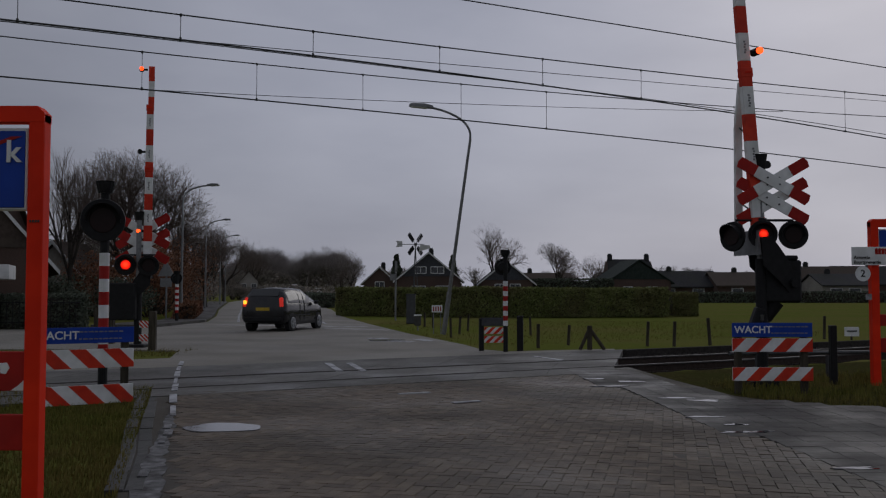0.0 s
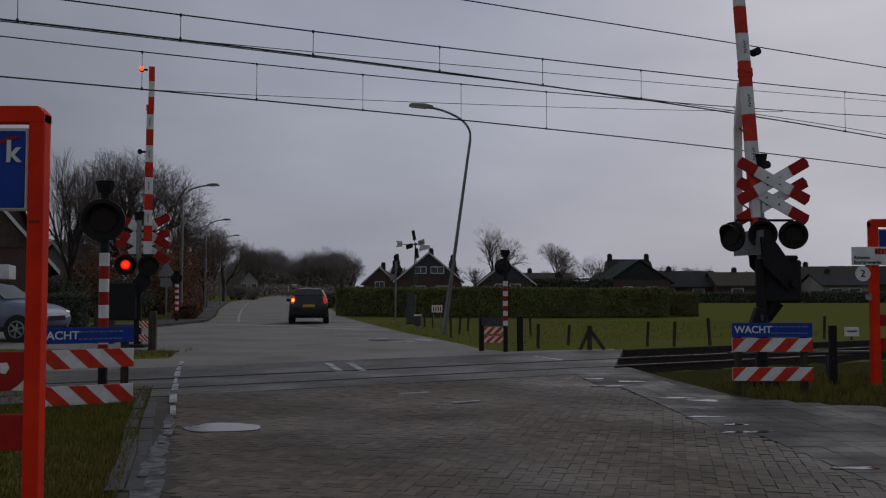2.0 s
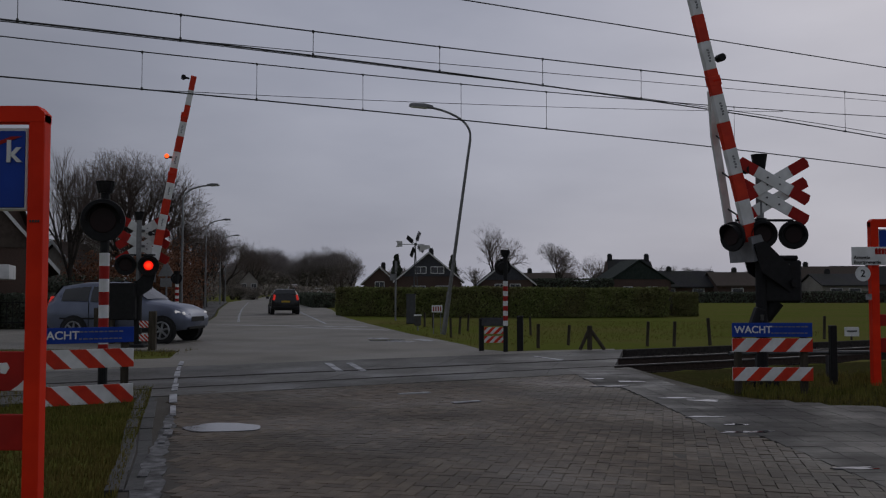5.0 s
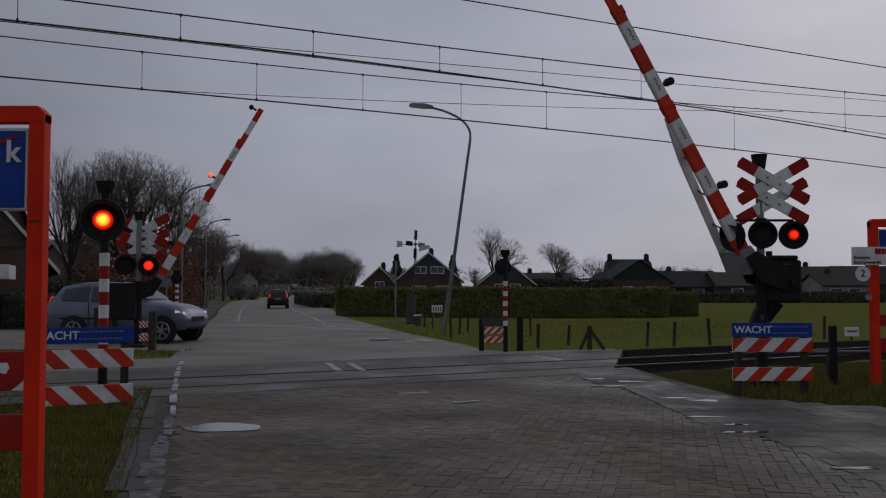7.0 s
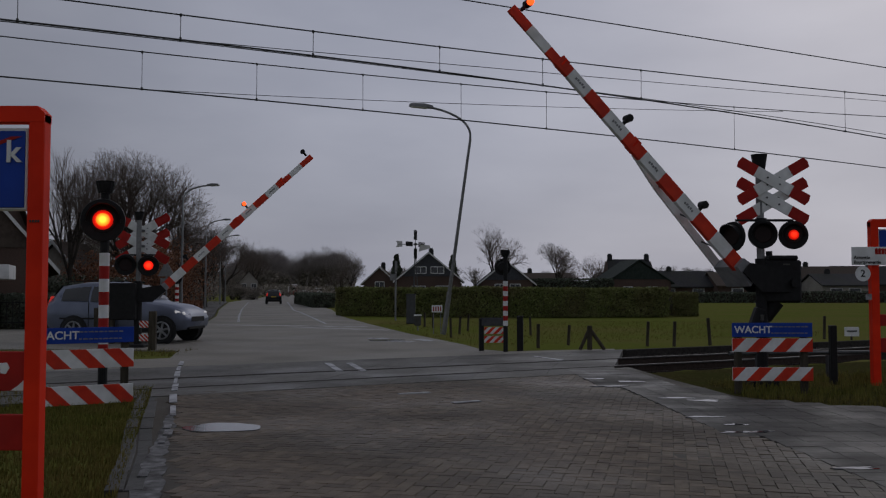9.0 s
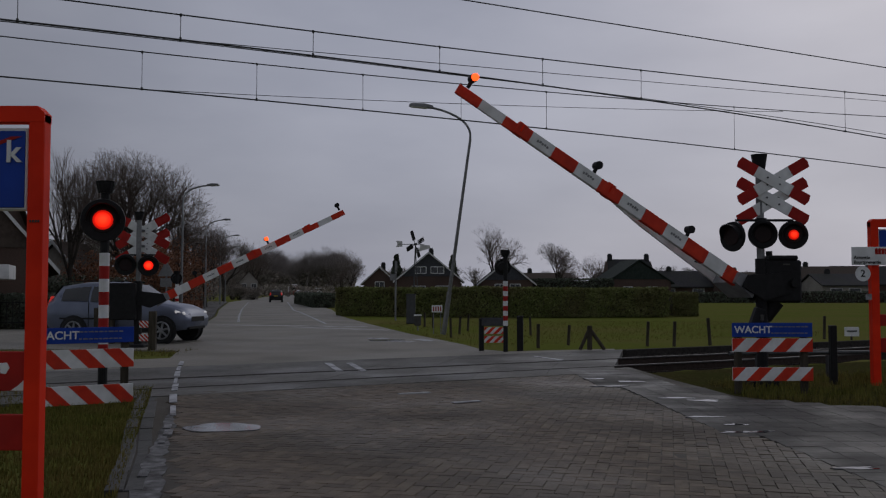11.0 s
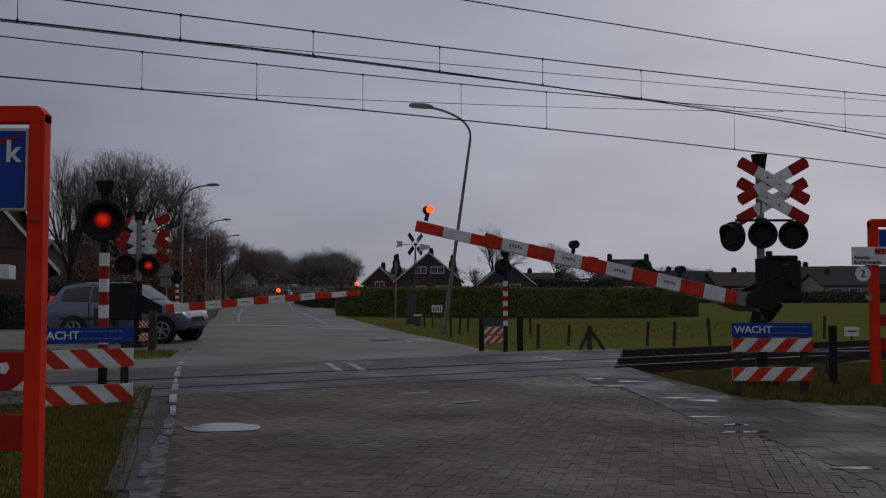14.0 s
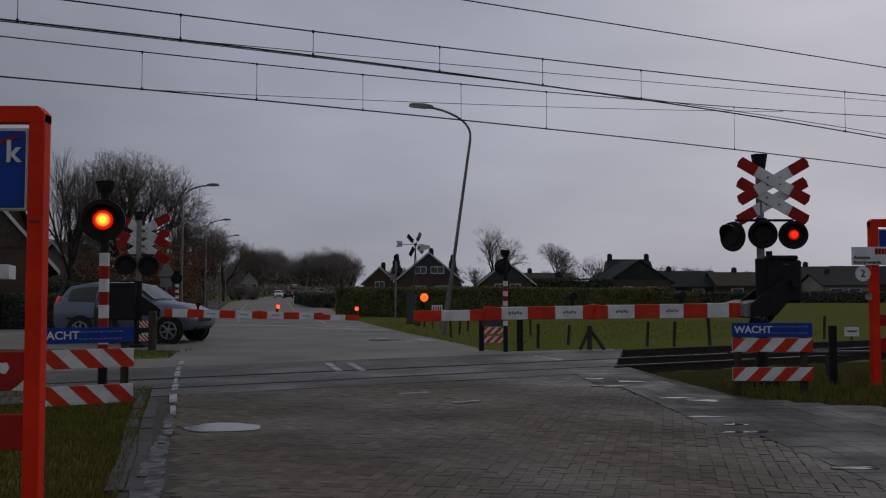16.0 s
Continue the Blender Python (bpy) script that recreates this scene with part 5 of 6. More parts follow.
def build_windmill():
    t = thing("garden_windmill", pose(-2.75, 90, 0), "garden wind pump with slatted blades and a pale tail vane", "windmill")
    bm = bm_()
    tube(bm, (-0.2, 0, 0), (0, 0, 6.05), 0.10, 0.05, n=8)
    tube(bm, (0.3, 0, 0), (0, 0, 6.0), 0.05, 0.04, n=6)
    part("mast", bm, M_DARKMETAL, t)
    bm = bm_()
    tube(bm, (-1.7, 0.15, 6.1), (0.9, 0.15, 6.08), 0.035, n=8)
    part("tail_boom", bm, M_GALV, t)
    bm = bm_()
    prism(bm, [(-1.95, 5.8), (-1.3, 5.85), (-1.3, 6.4), (-1.95, 6.45), (-1.8, 6.1)], Matrix.Translation((0, 0.15, 0)), 0.03)
    part("vane", bm, M_TRIM, t, "pale tail vane")
    bm = bm_()
    prism(bm, [(0.3, 5.35), (1.5, 5.7), (1.4, 6.0), (0.5, 6.05)], Matrix.Translation((0, 0.3, 0)), 0.03)
    part("shield", bm, M_TRIM, t, "pale side shield")
    bm = bm_()
    tube(bm, (0, -0.15, 0), (0, 0.1, 0), 0.11, n=10)
    rotor = part("rotor", bm, M_DARKMETAL, t)
    rotor.location = (0, -0.15, 6.08)
    for k in range(4):
        m = Matrix.Rotation(-radians(90 * k), 4, "Y")
        bm = bm_()
        box(bm, 0.72, 0, 0, 1.45, 0.03, 0.05)
        for j in range(7):
            box(bm, 0.5 + 0.14 * j, -0.01, 0.0, 0.137, 0.02, 0.46, pose(0, 0, 0, 0, 0, 14))
        b = part("blade", bm, M_BLACK, rotor, "slatted blade")
        b.matrix_basis = m
    MILL["rotor"] = rotor


# ---- vehicles ----
M_SILVER = material("silver_blue_paint", (0.125, 0.145, 0.205), (0.155, 0.178, 0.245), 0.30, 3, 3, 0.02, metal=0.35, stain=(0.17, 0.19, 0.24), stain_scale=1.5, stain_amount=0.5)
M_CARBLACK = material("black_car_paint", (0.010, 0.010, 0.012), (0.018, 0.018, 0.021), 0.22, 3, 3, 0.02, stain=(0.03, 0.03, 0.03), stain_scale=1.5, stain_amount=0.4)
M_CARWHITE = material("white_car_paint", (0.6, 0.6, 0.62), (0.7, 0.7, 0.72), 0.35, 3, 3, 0.02)
M_CARRED = material("red_cab_paint", (0.25, 0.02, 0.02), (0.32, 0.03, 0.03), 0.4, 3, 3, 0.02)
M_TYRE = material("tyre_rubber", (0.012, 0.012, 0.012), (0.022, 0.022, 0.022), 0.85, 20, 4, 0.2)
M_RIM = material("alloy_rim", (0.28, 0.29, 0.30), (0.38, 0.39, 0.40), 0.35, 8, 4, 0.05, metal=0.7)
M_CARGLASS = material("car_glass", (0.008, 0.010, 0.012), (0.014, 0.017, 0.020), 0.06, 2, 2, 0, spec=0.7)
M_TAIL = glowing("tail_light_lit", (1.0, 0.04, 0.022), 0.26)
M_INDICATOR = glowing("indicator_lit", (1.0, 0.30, 0.02), 2.5)
M_HEADLIT = glowing("headlight_lit", (0.9, 0.88, 0.9), 0.3)
M_YELLOW = material("yellow_plate", (0.45, 0.30, 0.01), (0.55, 0.36, 0.02), 0.5, 9, 3, 0.02)

SUV = [(-2.22, 0.52, 0.96, 1.04, 0.80, 0.72), (-2.13, 0.40, 1.06, 1.30, 0.90, 0.66), (-1.78, 0.34, 1.14, 1.60, 0.93, 0.68), (-1.1, 0.30, 1.14, 1.69, 0.94, 0.68), (0.0, 0.30, 1.10, 1.70, 0.94, 0.67),
       (0.42, 0.30, 1.08, 1.63, 0.94, 0.66), (1.16, 0.31, 1.05, 1.16, 0.93, 0.78), (1.85, 0.33, 0.97, 1.07, 0.91, 0.78), (2.22, 0.38, 0.84, 0.95, 0.85, 0.68), (2.35, 0.46, 0.70, 0.80, 0.76, 0.58)]
MPV = [(-1.92, 0.46, 0.88, 0.96, 0.76, 0.68), (-1.86, 0.34, 0.98, 1.25, 0.83, 0.62), (-1.62, 0.26, 1.00, 1.52, 0.845, 0.63), (-0.9, 0.24, 0.99, 1.56, 0.845, 0.63), (0.1, 0.24, 0.96, 1.54, 0.845, 0.62),
       (0.45, 0.24, 0.95, 1.42, 0.845, 0.62), (1.15, 0.25, 0.93, 1.06, 0.84, 0.72), (1.60, 0.27, 0.82, 0.92, 0.81, 0.68), (1.85, 0.32, 0.70, 0.78, 0.72, 0.58), (1.92, 0.38, 0.60, 0.66, 0.66, 0.5)]

SUV = [(x * (0.945 if x > 0 else 0.86), a, b, c, w, v) for x, a, b, c, w, v in SUV]


def ring(st):
    x, lo, belt, top, w, wt = st
    half = [(0, lo), (w * 0.9, lo), (w * 0.99, lo + 0.12), (w, (lo + belt) / 2 + 0.06), (w * 0.985, belt - 0.03), (w * 0.96, belt), ((w * 0.96 + wt) / 2 + 0.02, (belt + top) / 2), (wt + 0.01, top - 0.10), (wt - 0.07, top - 0.03), (wt * 0.5, top), (0, top + 0.012)]
    return [(x, y, z) for y, z in half] + [(x, -y, z) for y, z in half[-2:0:-1]]


def car(name, m, stations, paint, wheel_r, wheels_x, label, rear_lit=True, head_lit=False, detail=True):
    t = thing(name, m, label, "car", "cars")
    bm = bm_()
    rows = [[bm.verts.new(c) for c in ring(s)] for s in stations]
    n = len(rows[0])
    for a, b in zip(rows, rows[1:]):
        for k in range(n):
            bm.faces.new((a[k], a[(k + 1) % n], b[(k + 1) % n], b[k]))
    bm.faces.new(rows[0])
    bm.faces.new(rows[-1][::-1])
    bmesh.ops.recalc_face_normals(bm, faces=bm.faces[:])
    for v in bm.verts:
        for wx in wheels_x:
            dx = v.co.x - wx
            if abs(dx) < wheel_r and v.co.z < 0.45 and abs(v.co.y) > 0.3:
                v.co.z = max(v.co.z, 0.0)
    body = part("body", bm, paint, t, smooth=True)

    def at(x):
        for a, b in zip(stations, stations[1:]):
            if a[0] <= x <= b[0]:
                f = (x - a[0]) / (b[0] - a[0])
                return [p + (q - p) * f for p, q in zip(a, b)]
        return list(stations[-1])

    def glass(nm, xs, lift=0.012):
        """Side windows between the belt and the roof from x0 to x1."""
        for side in (-1, 1):
            bm = bm_()
            cols = []
            k = 7
            for i in range(k + 1):
                x = xs[0] + (xs[1] - xs[0]) * i / k
                _, lo, belt, top, w, wt = at(x)
                pts = [(w * 0.96, belt + 0.03), ((w * 0.96 + wt) / 2 + 0.02, (belt + top) / 2), (wt + 0.01, max(top - 0.12, belt + 0.04))]
                cols.append([bm.verts.new((x, side * (y + lift), z)) for y, z in pts])
            for a, b in zip(cols, cols[1:]):
                for j in range(2):
                    bm.faces.new((a[j], b[j], b[j + 1], a[j + 1]) if side > 0 else (a[j], a[j + 1], b[j + 1], b[j]))
            part("side_window", bm, M_CARGLASS, t, smooth=True)

    s = stations
    glass("w", (s[2][0] + 0.12, s[3][0] + 0.33))
    glass("w", (s[3][0] + 0.40, s[4][0] - 0.28))
    glass("w", (s[4][0] - 0.20, s[5][0] + 0.30))
    for nm, a, b, f0, f1, dx in (("windscreen", 5, 6, 0.06, 0.90, 0.012), ("rear_window", 2, 1, 0.05, 1.0, -0.014)):
        A, B = s[a], s[b]
        bm = bm_()
        quad = []
        for f in (f0, f1):
            x = A[0] + (B[0] - A[0]) * f
            z = A[3] + (B[3] - A[3]) * f
            wt = A[5] + (B[5] - A[5]) * f
            quad += [(x + dx, -wt * 0.9, z + 0.012), (x + dx, 0, z + 0.028), (x + dx, wt * 0.9, z + 0.012)]
        v = [bm.verts.new(q) for q in quad]
        bm.faces.new((v[0], v[1], v[4], v[3]))
        bm.faces.new((v[1], v[2], v[5], v[4]))
        bmesh.ops.recalc_face_normals(bm, faces=bm.faces[:])
        part(nm, bm, M_CARGLASS, t)
    wmax = max(q[4] for q in s)
    for wx in wheels_x:
        for side in (-1, 1):
            y = side * (wmax - 0.10)
            bm = bm_()
            tube(bm, (wx, side * (wmax - 0.02), wheel_r), (wx, side * (wmax + 0.004), wheel_r), wheel_r * 1.16, wheel_r * 1.14, n=26)
            part("wheel_arch", bm, M_TYRE, t)
            bm = bm_()
            tube(bm, (wx, y - 0.11, wheel_r), (wx, y + 0.11 + side * 0.01, wheel_r), wheel_r, n=26)
            tube(bm, (wx, y + side * 0.10, wheel_r), (wx, y + side * 0.125, wheel_r), wheel_r * 0.96, wheel_r * 0.9, n=26)
            w = part("wheel", bm, M_TYRE, t)
            bm = bm_()
            tube(bm, (wx, y + side * 0.118, wheel_r), (wx, y + side * 0.132, wheel_r), wheel_r * 0.16, n=12)
            for k in range(6):
                a = 2 * math.pi * k / 6 + 0.3
                tube(bm, (wx, y + side * 0.128, wheel_r), (wx + wheel_r * 0.62 * math.cos(a), y + side * 0.128, wheel_r + wheel_r * 0.62 * math.sin(a)), 0.035, 0.028, n=6)
            for k in range(20):
                a, b = 2 * math.pi * k / 20, 2 * math.pi * (k + 1) / 20
                tube(bm, (wx + wheel_r * 0.64 * math.cos(a), y + side * 0.127, wheel_r + wheel_r * 0.64 * math.sin(a)), (wx + wheel_r * 0.64 * math.cos(b), y + side * 0.127, wheel_r + wheel_r * 0.64 * math.sin(b)), 0.022, n=5)
            part("rim", bm, M_RIM, w, "grey alloy rim")
    for side in (-1, 1):
        bm = bm_()
        x1, y1 = s[1][0] + 0.042, side * ((s[1][4] * 0.96 + s[1][5]) / 2 - 0.03)
        box(bm, x1, y1, s[1][2] + 0.05, 0.16, 0.16, 0.36, pose(0, 0, 0, 12 * side, 14, 0), bevel=0.03)
        part("tail_light", bm, M_TAIL if rear_lit else M_RED, t, "red tail light")
        bm = bm_()
        xh = s[8][0] - 0.08
        box(bm, xh, side * (s[8][4] - 0.09), s[8][2] + 0.0, 0.30, 0.15, 0.10, pose(0, 0, 0, 0, 12, side * -24), bevel=0.03)
        part("headlight", bm, M_HEADLIT if head_lit else M_RIM, t, "headlight")
        bm = bm_()
        box(bm, s[5][0] + 0.32, side * (s[5][4] + 0.10), s[5][2] + 0.07, 0.10, 0.20, 0.15, bevel=0.03)
        part("mirror", bm, paint, t)
        bm = bm_()
        box(bm, (s[2][0] + s[5][0]) / 2, side * (s[3][4] + 0.004), (s[3][1] + s[3][2]) / 2 - 0.04, (s[5][0] - s[2][0]) * 0.9, 0.02, 0.05)
        part("side_trim", bm, M_TYRE, t, "black side strip")
        bm = bm_()
        box(bm, (wheels_x[0] + wheels_x[1]) / 2, side * (wmax - 0.03), s[3][1] + 0.06, wheels_x[1] - wheels_x[0] - wheel_r * 2.2, 0.07, 0.13, bevel=0.02)
        part("sill", bm, M_TYRE, t, "dark plastic sill")
        for dx in (s[3][0] + 0.37, s[4][0] - 0.24):
            bm = bm_()
            box(bm, dx, side * (s[3][4] + 0.001), (s[3][1] + s[3][2]) / 2 + 0.08, 0.012, 0.012, s[3][2] - s[3][1] - 0.12)
            part("door_seam", bm, M_BLACK, t)
        bm = bm_()
        wire(bm, [(s[2][0] + 0.1 + k * (s[4][0] + 0.2 - s[2][0]) / 6, side * (s[3][5] - 0.03), s[3][3] + 0.035 * math.sin(math.pi * k / 6) + 0.005) for k in range(7)], 0.014, 6)
        part("roof_rail", bm, M_BLACK, t)
    bm = bm_()
    box(bm, s[0][0] - 0.012, 0, 0.80, 0.02, 0.52, 0.11)
    part("number_plate", bm, M_YELLOW, t, "plain yellow plate")
    bm = bm_()
    box(bm, s[-1][0] - 0.02, 0, s[-1][1] + 0.20, 0.06, 0.9, 0.16, bevel=0.02)
    box(bm, s[-1][0] - 0.05, 0, s[-1][1] - 0.02, 0.08, 1.1, 0.13, bevel=0.02)
    part("grille", bm, M_BLACK, t)
    bm = bm_()
    box(bm, s[0][0] + 0.02, 0, s[0][1] - 0.02, 0.12, 1.5, 0.16, bevel=0.03)
    part("rear_bumper", bm, M_BLACK, t)
    return t


CARS = {}


def build_cars():
    CARS["suv"] = car("suv", pose(-9.3, 25.9, 0, 0, 0, -8), SUV, M_SILVER, 0.36, (-1.02, 1.58), "silver-blue estate car waiting at the barrier on the side road", True, True)
    CARS["mpv"] = car("small_car", pose(-6.5, 34, 0, 0, 0, 75), MPV, M_CARBLACK, 0.30, (-1.22, 1.26), "black small car driving away with red tail lights")
    CARS["white"] = car("white_car", pose(-44, 260, 0, 0, 0, -80), MPV, M_CARWHITE, 0.30, (-1.22, 1.26), "small white car coming along the far road", False, True)
    CARS["dark"] = car("dark_car", pose(-46, 280, 0, 0, 0, -75), SUV, M_CARBLACK, 0.36, (-1.27, 1.27), "dark car far away in the bend", False, False)
    bm = bm_()
    box(bm, -1.94, 0.68, 1.04, 0.06, 0.12, 0.14, bevel=0.02)
    CARS["blink"] = part("indicator", bm, M_INDICATOR, CARS["mpv"], "lit orange indicator")
    car("white_car", pose(-35.0, 238, 0, 0, 0, 98), MPV, M_CARWHITE, 0.30, (-1.22, 1.26), "white car parked at the edge of the far bend", False, False)
    t = thing("delivery_van", pose(-32.4, 236, 0, 0, 0, 98), "white delivery van parked beside the far bend", "van")
    bm = bm_()
    prism(bm, [(-2.4, 0.35), (2.4, 0.35), (2.4, 0.95), (1.7, 1.15), (1.2, 2.1), (-2.4, 2.2)], Matrix(), 1.9)
    part("body", bm, M_CARWHITE, t)
    for sd in (-0.55, 0.55):
        bm = bm_()
        box(bm, -2.41, sd, 1.6, 0.02, 0.7, 0.6)
        part("rear_window", bm, M_CARGLASS, t)
        for x in (-1.5, 1.5):
            bm = bm_()
            tube(bm, (x, sd * 1.4, 0.34), (x, sd * 1.75, 0.34), 0.34, n=16)
            part("wheel", bm, M_TYRE, t)
    # parked lorry in the bend
    t = thing("lorry", pose(-41.5, 250, 0, 0, 0, -78), "white box lorry with a red cab standing in the bend", "lorry")
    bm = bm_()
    box(bm, -1.2, 0, 2.1, 4.6, 2.3, 2.4, bevel=0.04)
    part("box_body", bm, M_CARWHITE, t)
    bm = bm_()
    box(bm, 2.05, 0, 1.5, 1.6, 2.1, 2.0, bevel=0.12)
    cab = part("cab", bm, M_CARRED, t, "red cab")
    bm = bm_()
    box(bm, 2.87, 0, 1.95, 0.04, 1.8, 0.8)
    part("windscreen", bm, M_CARGLASS, cab)
    for x in (-2.2, 1.9):
        for s in (-1, 1):
            bm = bm_()
            tube(bm, (x, s * 0.85, 0.45), (x, s * 1.1, 0.45), 0.45, n=16)
            part("wheel", bm, M_TYRE, t)


# ---- paving in pieces, road markings and puddles ----
def inside(x, y):
    """Within the brick carriageway before the crossing."""
    pts = [(-1.3, 3.0)] + [(a + 0.42, b) for a, b in NEAR_LEFT[1:]] + [(-3.6, 13.45), (2.4, 16.7), (2.45, 15.5), (3.05, 9.5), (3.5, 7.0), (3.8, 3.0)]
    hit = False
    for i in range(len(pts)):
        (x0, y0), (x1, y1) = pts[i], pts[i - 1]
        if (y0 > y) != (y1 > y) and x < (x1 - x0) * (y - y0) / (y1 - y0) + x0:
            hit = not hit
    return hit


def brick_mesh(w, l, h, name):
    bm = bm_()
    box(bm, 0, 0, -h / 2, l, w, h)
    top = [e for e in bm.edges if all(v.co.z > -0.001 for v in e.verts)]
    bmesh.ops.bevel(bm, geom=top, offset=0.004, segments=1, affect="EDGES")
    me = bpy.data.meshes.new(name)
    bm.to_mesh(me)
    bm.free()
    return me


def build_paving():
    rng = random.Random(12)
    me = brick_mesh(0.1020, 0.2070, 0.05, "brick")
    me.materials.append(M_BRICK)
    road = bpy.data.objects["road_near"]
    ang = radians(-14 + 90)
    ca, sa = math.cos(ang), math.sin(ang)
    proto_v = [tuple(v.co) for v in me.vertices]
    proto_f = [tuple(p.vertices) for p in me.polygons]
    rest_v, rest_f = [], []
    count = 0
    w, l = 0.105, 0.21
    # herringbone: pairs of bricks on a diagonal lattice
    for i in range(-90, 230):
        for j in range(-170, 170):
            for k in range(2):
                u, v, turn = i * w + j * 2 * l + w, i * w + w / 2, 0.0
                if k:
                    u, v, turn = u + 1.5 * w, i * w, math.pi / 2
                x = u * ca - v * sa + 1.0
                y = u * sa + v * ca
                if not (4.8 < y < 17 and -5 < x < 4.2) or not inside(x, y):
                    continue
                z = rng.uniform(-0.002, 0.002) + 0.010 * noise.noise(Vector((x * 0.8, y * 0.8, 5)))
                m = pose(x + rng.uniform(-0.003, 0.003), y + rng.uniform(-0.003, 0.003), z, rng.uniform(-0.6, 0.6), rng.uniform(-0.6, 0.6), math.degrees(ang + turn) + rng.uniform(-1.3, 1.3))
                if y < 8.1 and -1.0 < x < 1.9 and count < 300 and y > 6.4:
                    ob = new("brick", me)
                    ob.parent = road
                    ob.matrix_basis = m
                    count += 1
                else:
                    i0 = len(rest_v)
                    rest_v += [tuple(m @ Vector(c)) for c in proto_v]
                    rest_f += [tuple(i0 + q for q in f) for f in proto_f]
    rest = bpy.data.meshes.new("bricks")
    rest.from_pydata(rest_v, [], rest_f)
    rest.materials.append(M_BRICK)
    ob = new("bricks", rest)
    ob.parent = road
    tagged(ob, "worn red-brown clay bricks laid in herringbone", kind="stuff")
    # concrete tile strip along the kerb and in the side street mouth
    tile = brick_mesh(0.2980, 0.2980, 0.05, "tile")
    tile.materials.append(M_TILE)
    n = 0
    for i in range(60):
        for j in range(40):
            x, y = 2.0 + j * 0.3, 17.0 - i * 0.3
            x += -0.04 * (y - 12)
            left = 2.3 + (15.5 - y) * 0.105 if y > 6 else 3.3
            right = 3.5 if y > 15 else (3.6 + (15 - y) * 0.16 if y > 12.2 else (4.1 + (12.2 - y) * 1.5))
            if x < left + 0.05 or x > min(right, 6.6) - 0.1 or y < 6.2 or y > 16.6:
                continue
            ob = new("tile", tile)
            ob.parent = road
            ob.matrix_basis = pose(x, y, 0.009 + rng.uniform(-0.002, 0.002), rng.uniform(-0.4, 0.4), rng.uniform(-0.4, 0.4), -2.3 + rng.uniform(-0.6, 0.6))
            n += 1
            if n > 290:
                break
        if n > 290:
            break
    # kerb stones
    kerb = brick_mesh(0.13, 0.78, 0.2, "kerb_stone")
    kerb.materials.append(M_KERB)

    def run(pts, off, z, name="kerb_stone"):
        s = 0.0
        for (x0, y0), (x1, y1) in zip(pts, pts[1:]):
            d = math.hypot(x1 - x0, y1 - y0)
            a = math.atan2(y1 - y0, x1 - x0)
            k = max(1, round(d / 0.8))
            for i in range(k):
                f = (i + 0.5) / k
                ob = new(name, kerb)
                ob.parent = road
                ob.matrix_basis = pose(x0 + (x1 - x0) * f - math.sin(a) * off, y0 + (y1 - y0) * f + math.cos(a) * off, z + rng.uniform(-0.006, 0.006), 0, rng.uniform(-0.5, 0.5), math.degrees(a) + rng.uniform(-0.8, 0.8))
    run(NEAR_LEFT[1:], 0.02, 0.012)
    run(NEAR_LEFT[1:], -0.125, 0.0)
    # smooth silt beside the kerb
    bm = bm_()
    slab(bm, [(x + 0.16, y) for x, y in NEAR_LEFT[1:]] + [(x + 0.50, y) for x, y in NEAR_LEFT[:0:-1]], -0.03, -0.004)
    tagged(part("gutter", bm, M_JOINT), "smooth dark silt in the gutter beside the kerb", "gutter", kind="structure")
    # pale grit washed along the gutter
    inner, outer = [], []
    for k in range(56):
        y = 5.9 + 4.9 * k / 55
        x = -2.16 - (y - 6.6) * 0.253
        wide = 0.20 - 0.026 * (y - 6.0) + 0.05 * noise.noise(Vector((y * 2.3, 1.7, 0)))
        shift = 0.05 * noise.noise(Vector((y * 3.7, 8.2, 0)))
        inner.append((x - wide * 0.5 + shift, y))
        outer.append((x + wide * 0.6 + shift + 0.05 * noise.noise(Vector((y * 6.1, 4.4, 0))), y))
    bm = bm_()
    slab(bm, inner + outer[::-1], -0.03, 0.003)
    tagged(part("gutter", bm, M_DEBRIS), "pale grit and broken mortar lying in the gutter", "gutter", kind="structure")
    # markings
    def mark(pts, z, label, mat=None):
        bm = bm_()
        slab(bm, pts, z - 0.01, z)
        tagged(part("road_marking", bm, mat or M_MARK), label, "road marking", "road markings", "structure")

    def line(a, b, wd, z, label="worn white road marking", mat=None):
        d = Vector((b[0] - a[0], b[1] - a[1], 0)).normalized()
        q = Vector((-d.y, d.x, 0)) * wd / 2
        mark([(a[0] - q.x, a[1] - q.y), (b[0] - q.x, b[1] - q.y), (b[0] + q.x, b[1] + q.y), (a[0] + q.x, a[1] + q.y)], z, label, mat)

    edge = [(-2.14, 6.3), (-2.55, 8.2), (-3.05, 10.3), (-3.85, 13.0), (-4.75, 16.3), (-5.35, 18.6)]
    for k, (a, b) in enumerate(zip(edge, edge[1:])):
        d = Vector((b[0] - a[0], b[1] - a[1]))
        m = max(1, int(d.length / (0.36 if k < 2 else 1.0)))
        for i in range(m):
            if k < 2 and rng.random() < (0.8 if k == 0 else 0.55):
                continue
            f0, f1 = (i + rng.uniform(0.02, 0.2)) / m, (i + rng.uniform(0.75, 0.97)) / m
            o = rng.uniform(-0.03, 0.03) if k < 2 else rng.uniform(-0.008, 0.008)
            line((a[0] + d.x * f0 + o, a[1] + d.y * f0), (a[0] + d.x * f1 + o, a[1] + d.y * f1), rng.uniform(0.05, 0.11), 0.014 + rng.uniform(0, 0.004), "chipped pale edge stone along the gutter", M_EDGE if k < 2 else M_MARK)
    line((-2.30, 18.1), (-1.85, 16.3), 0.13, 0.016)
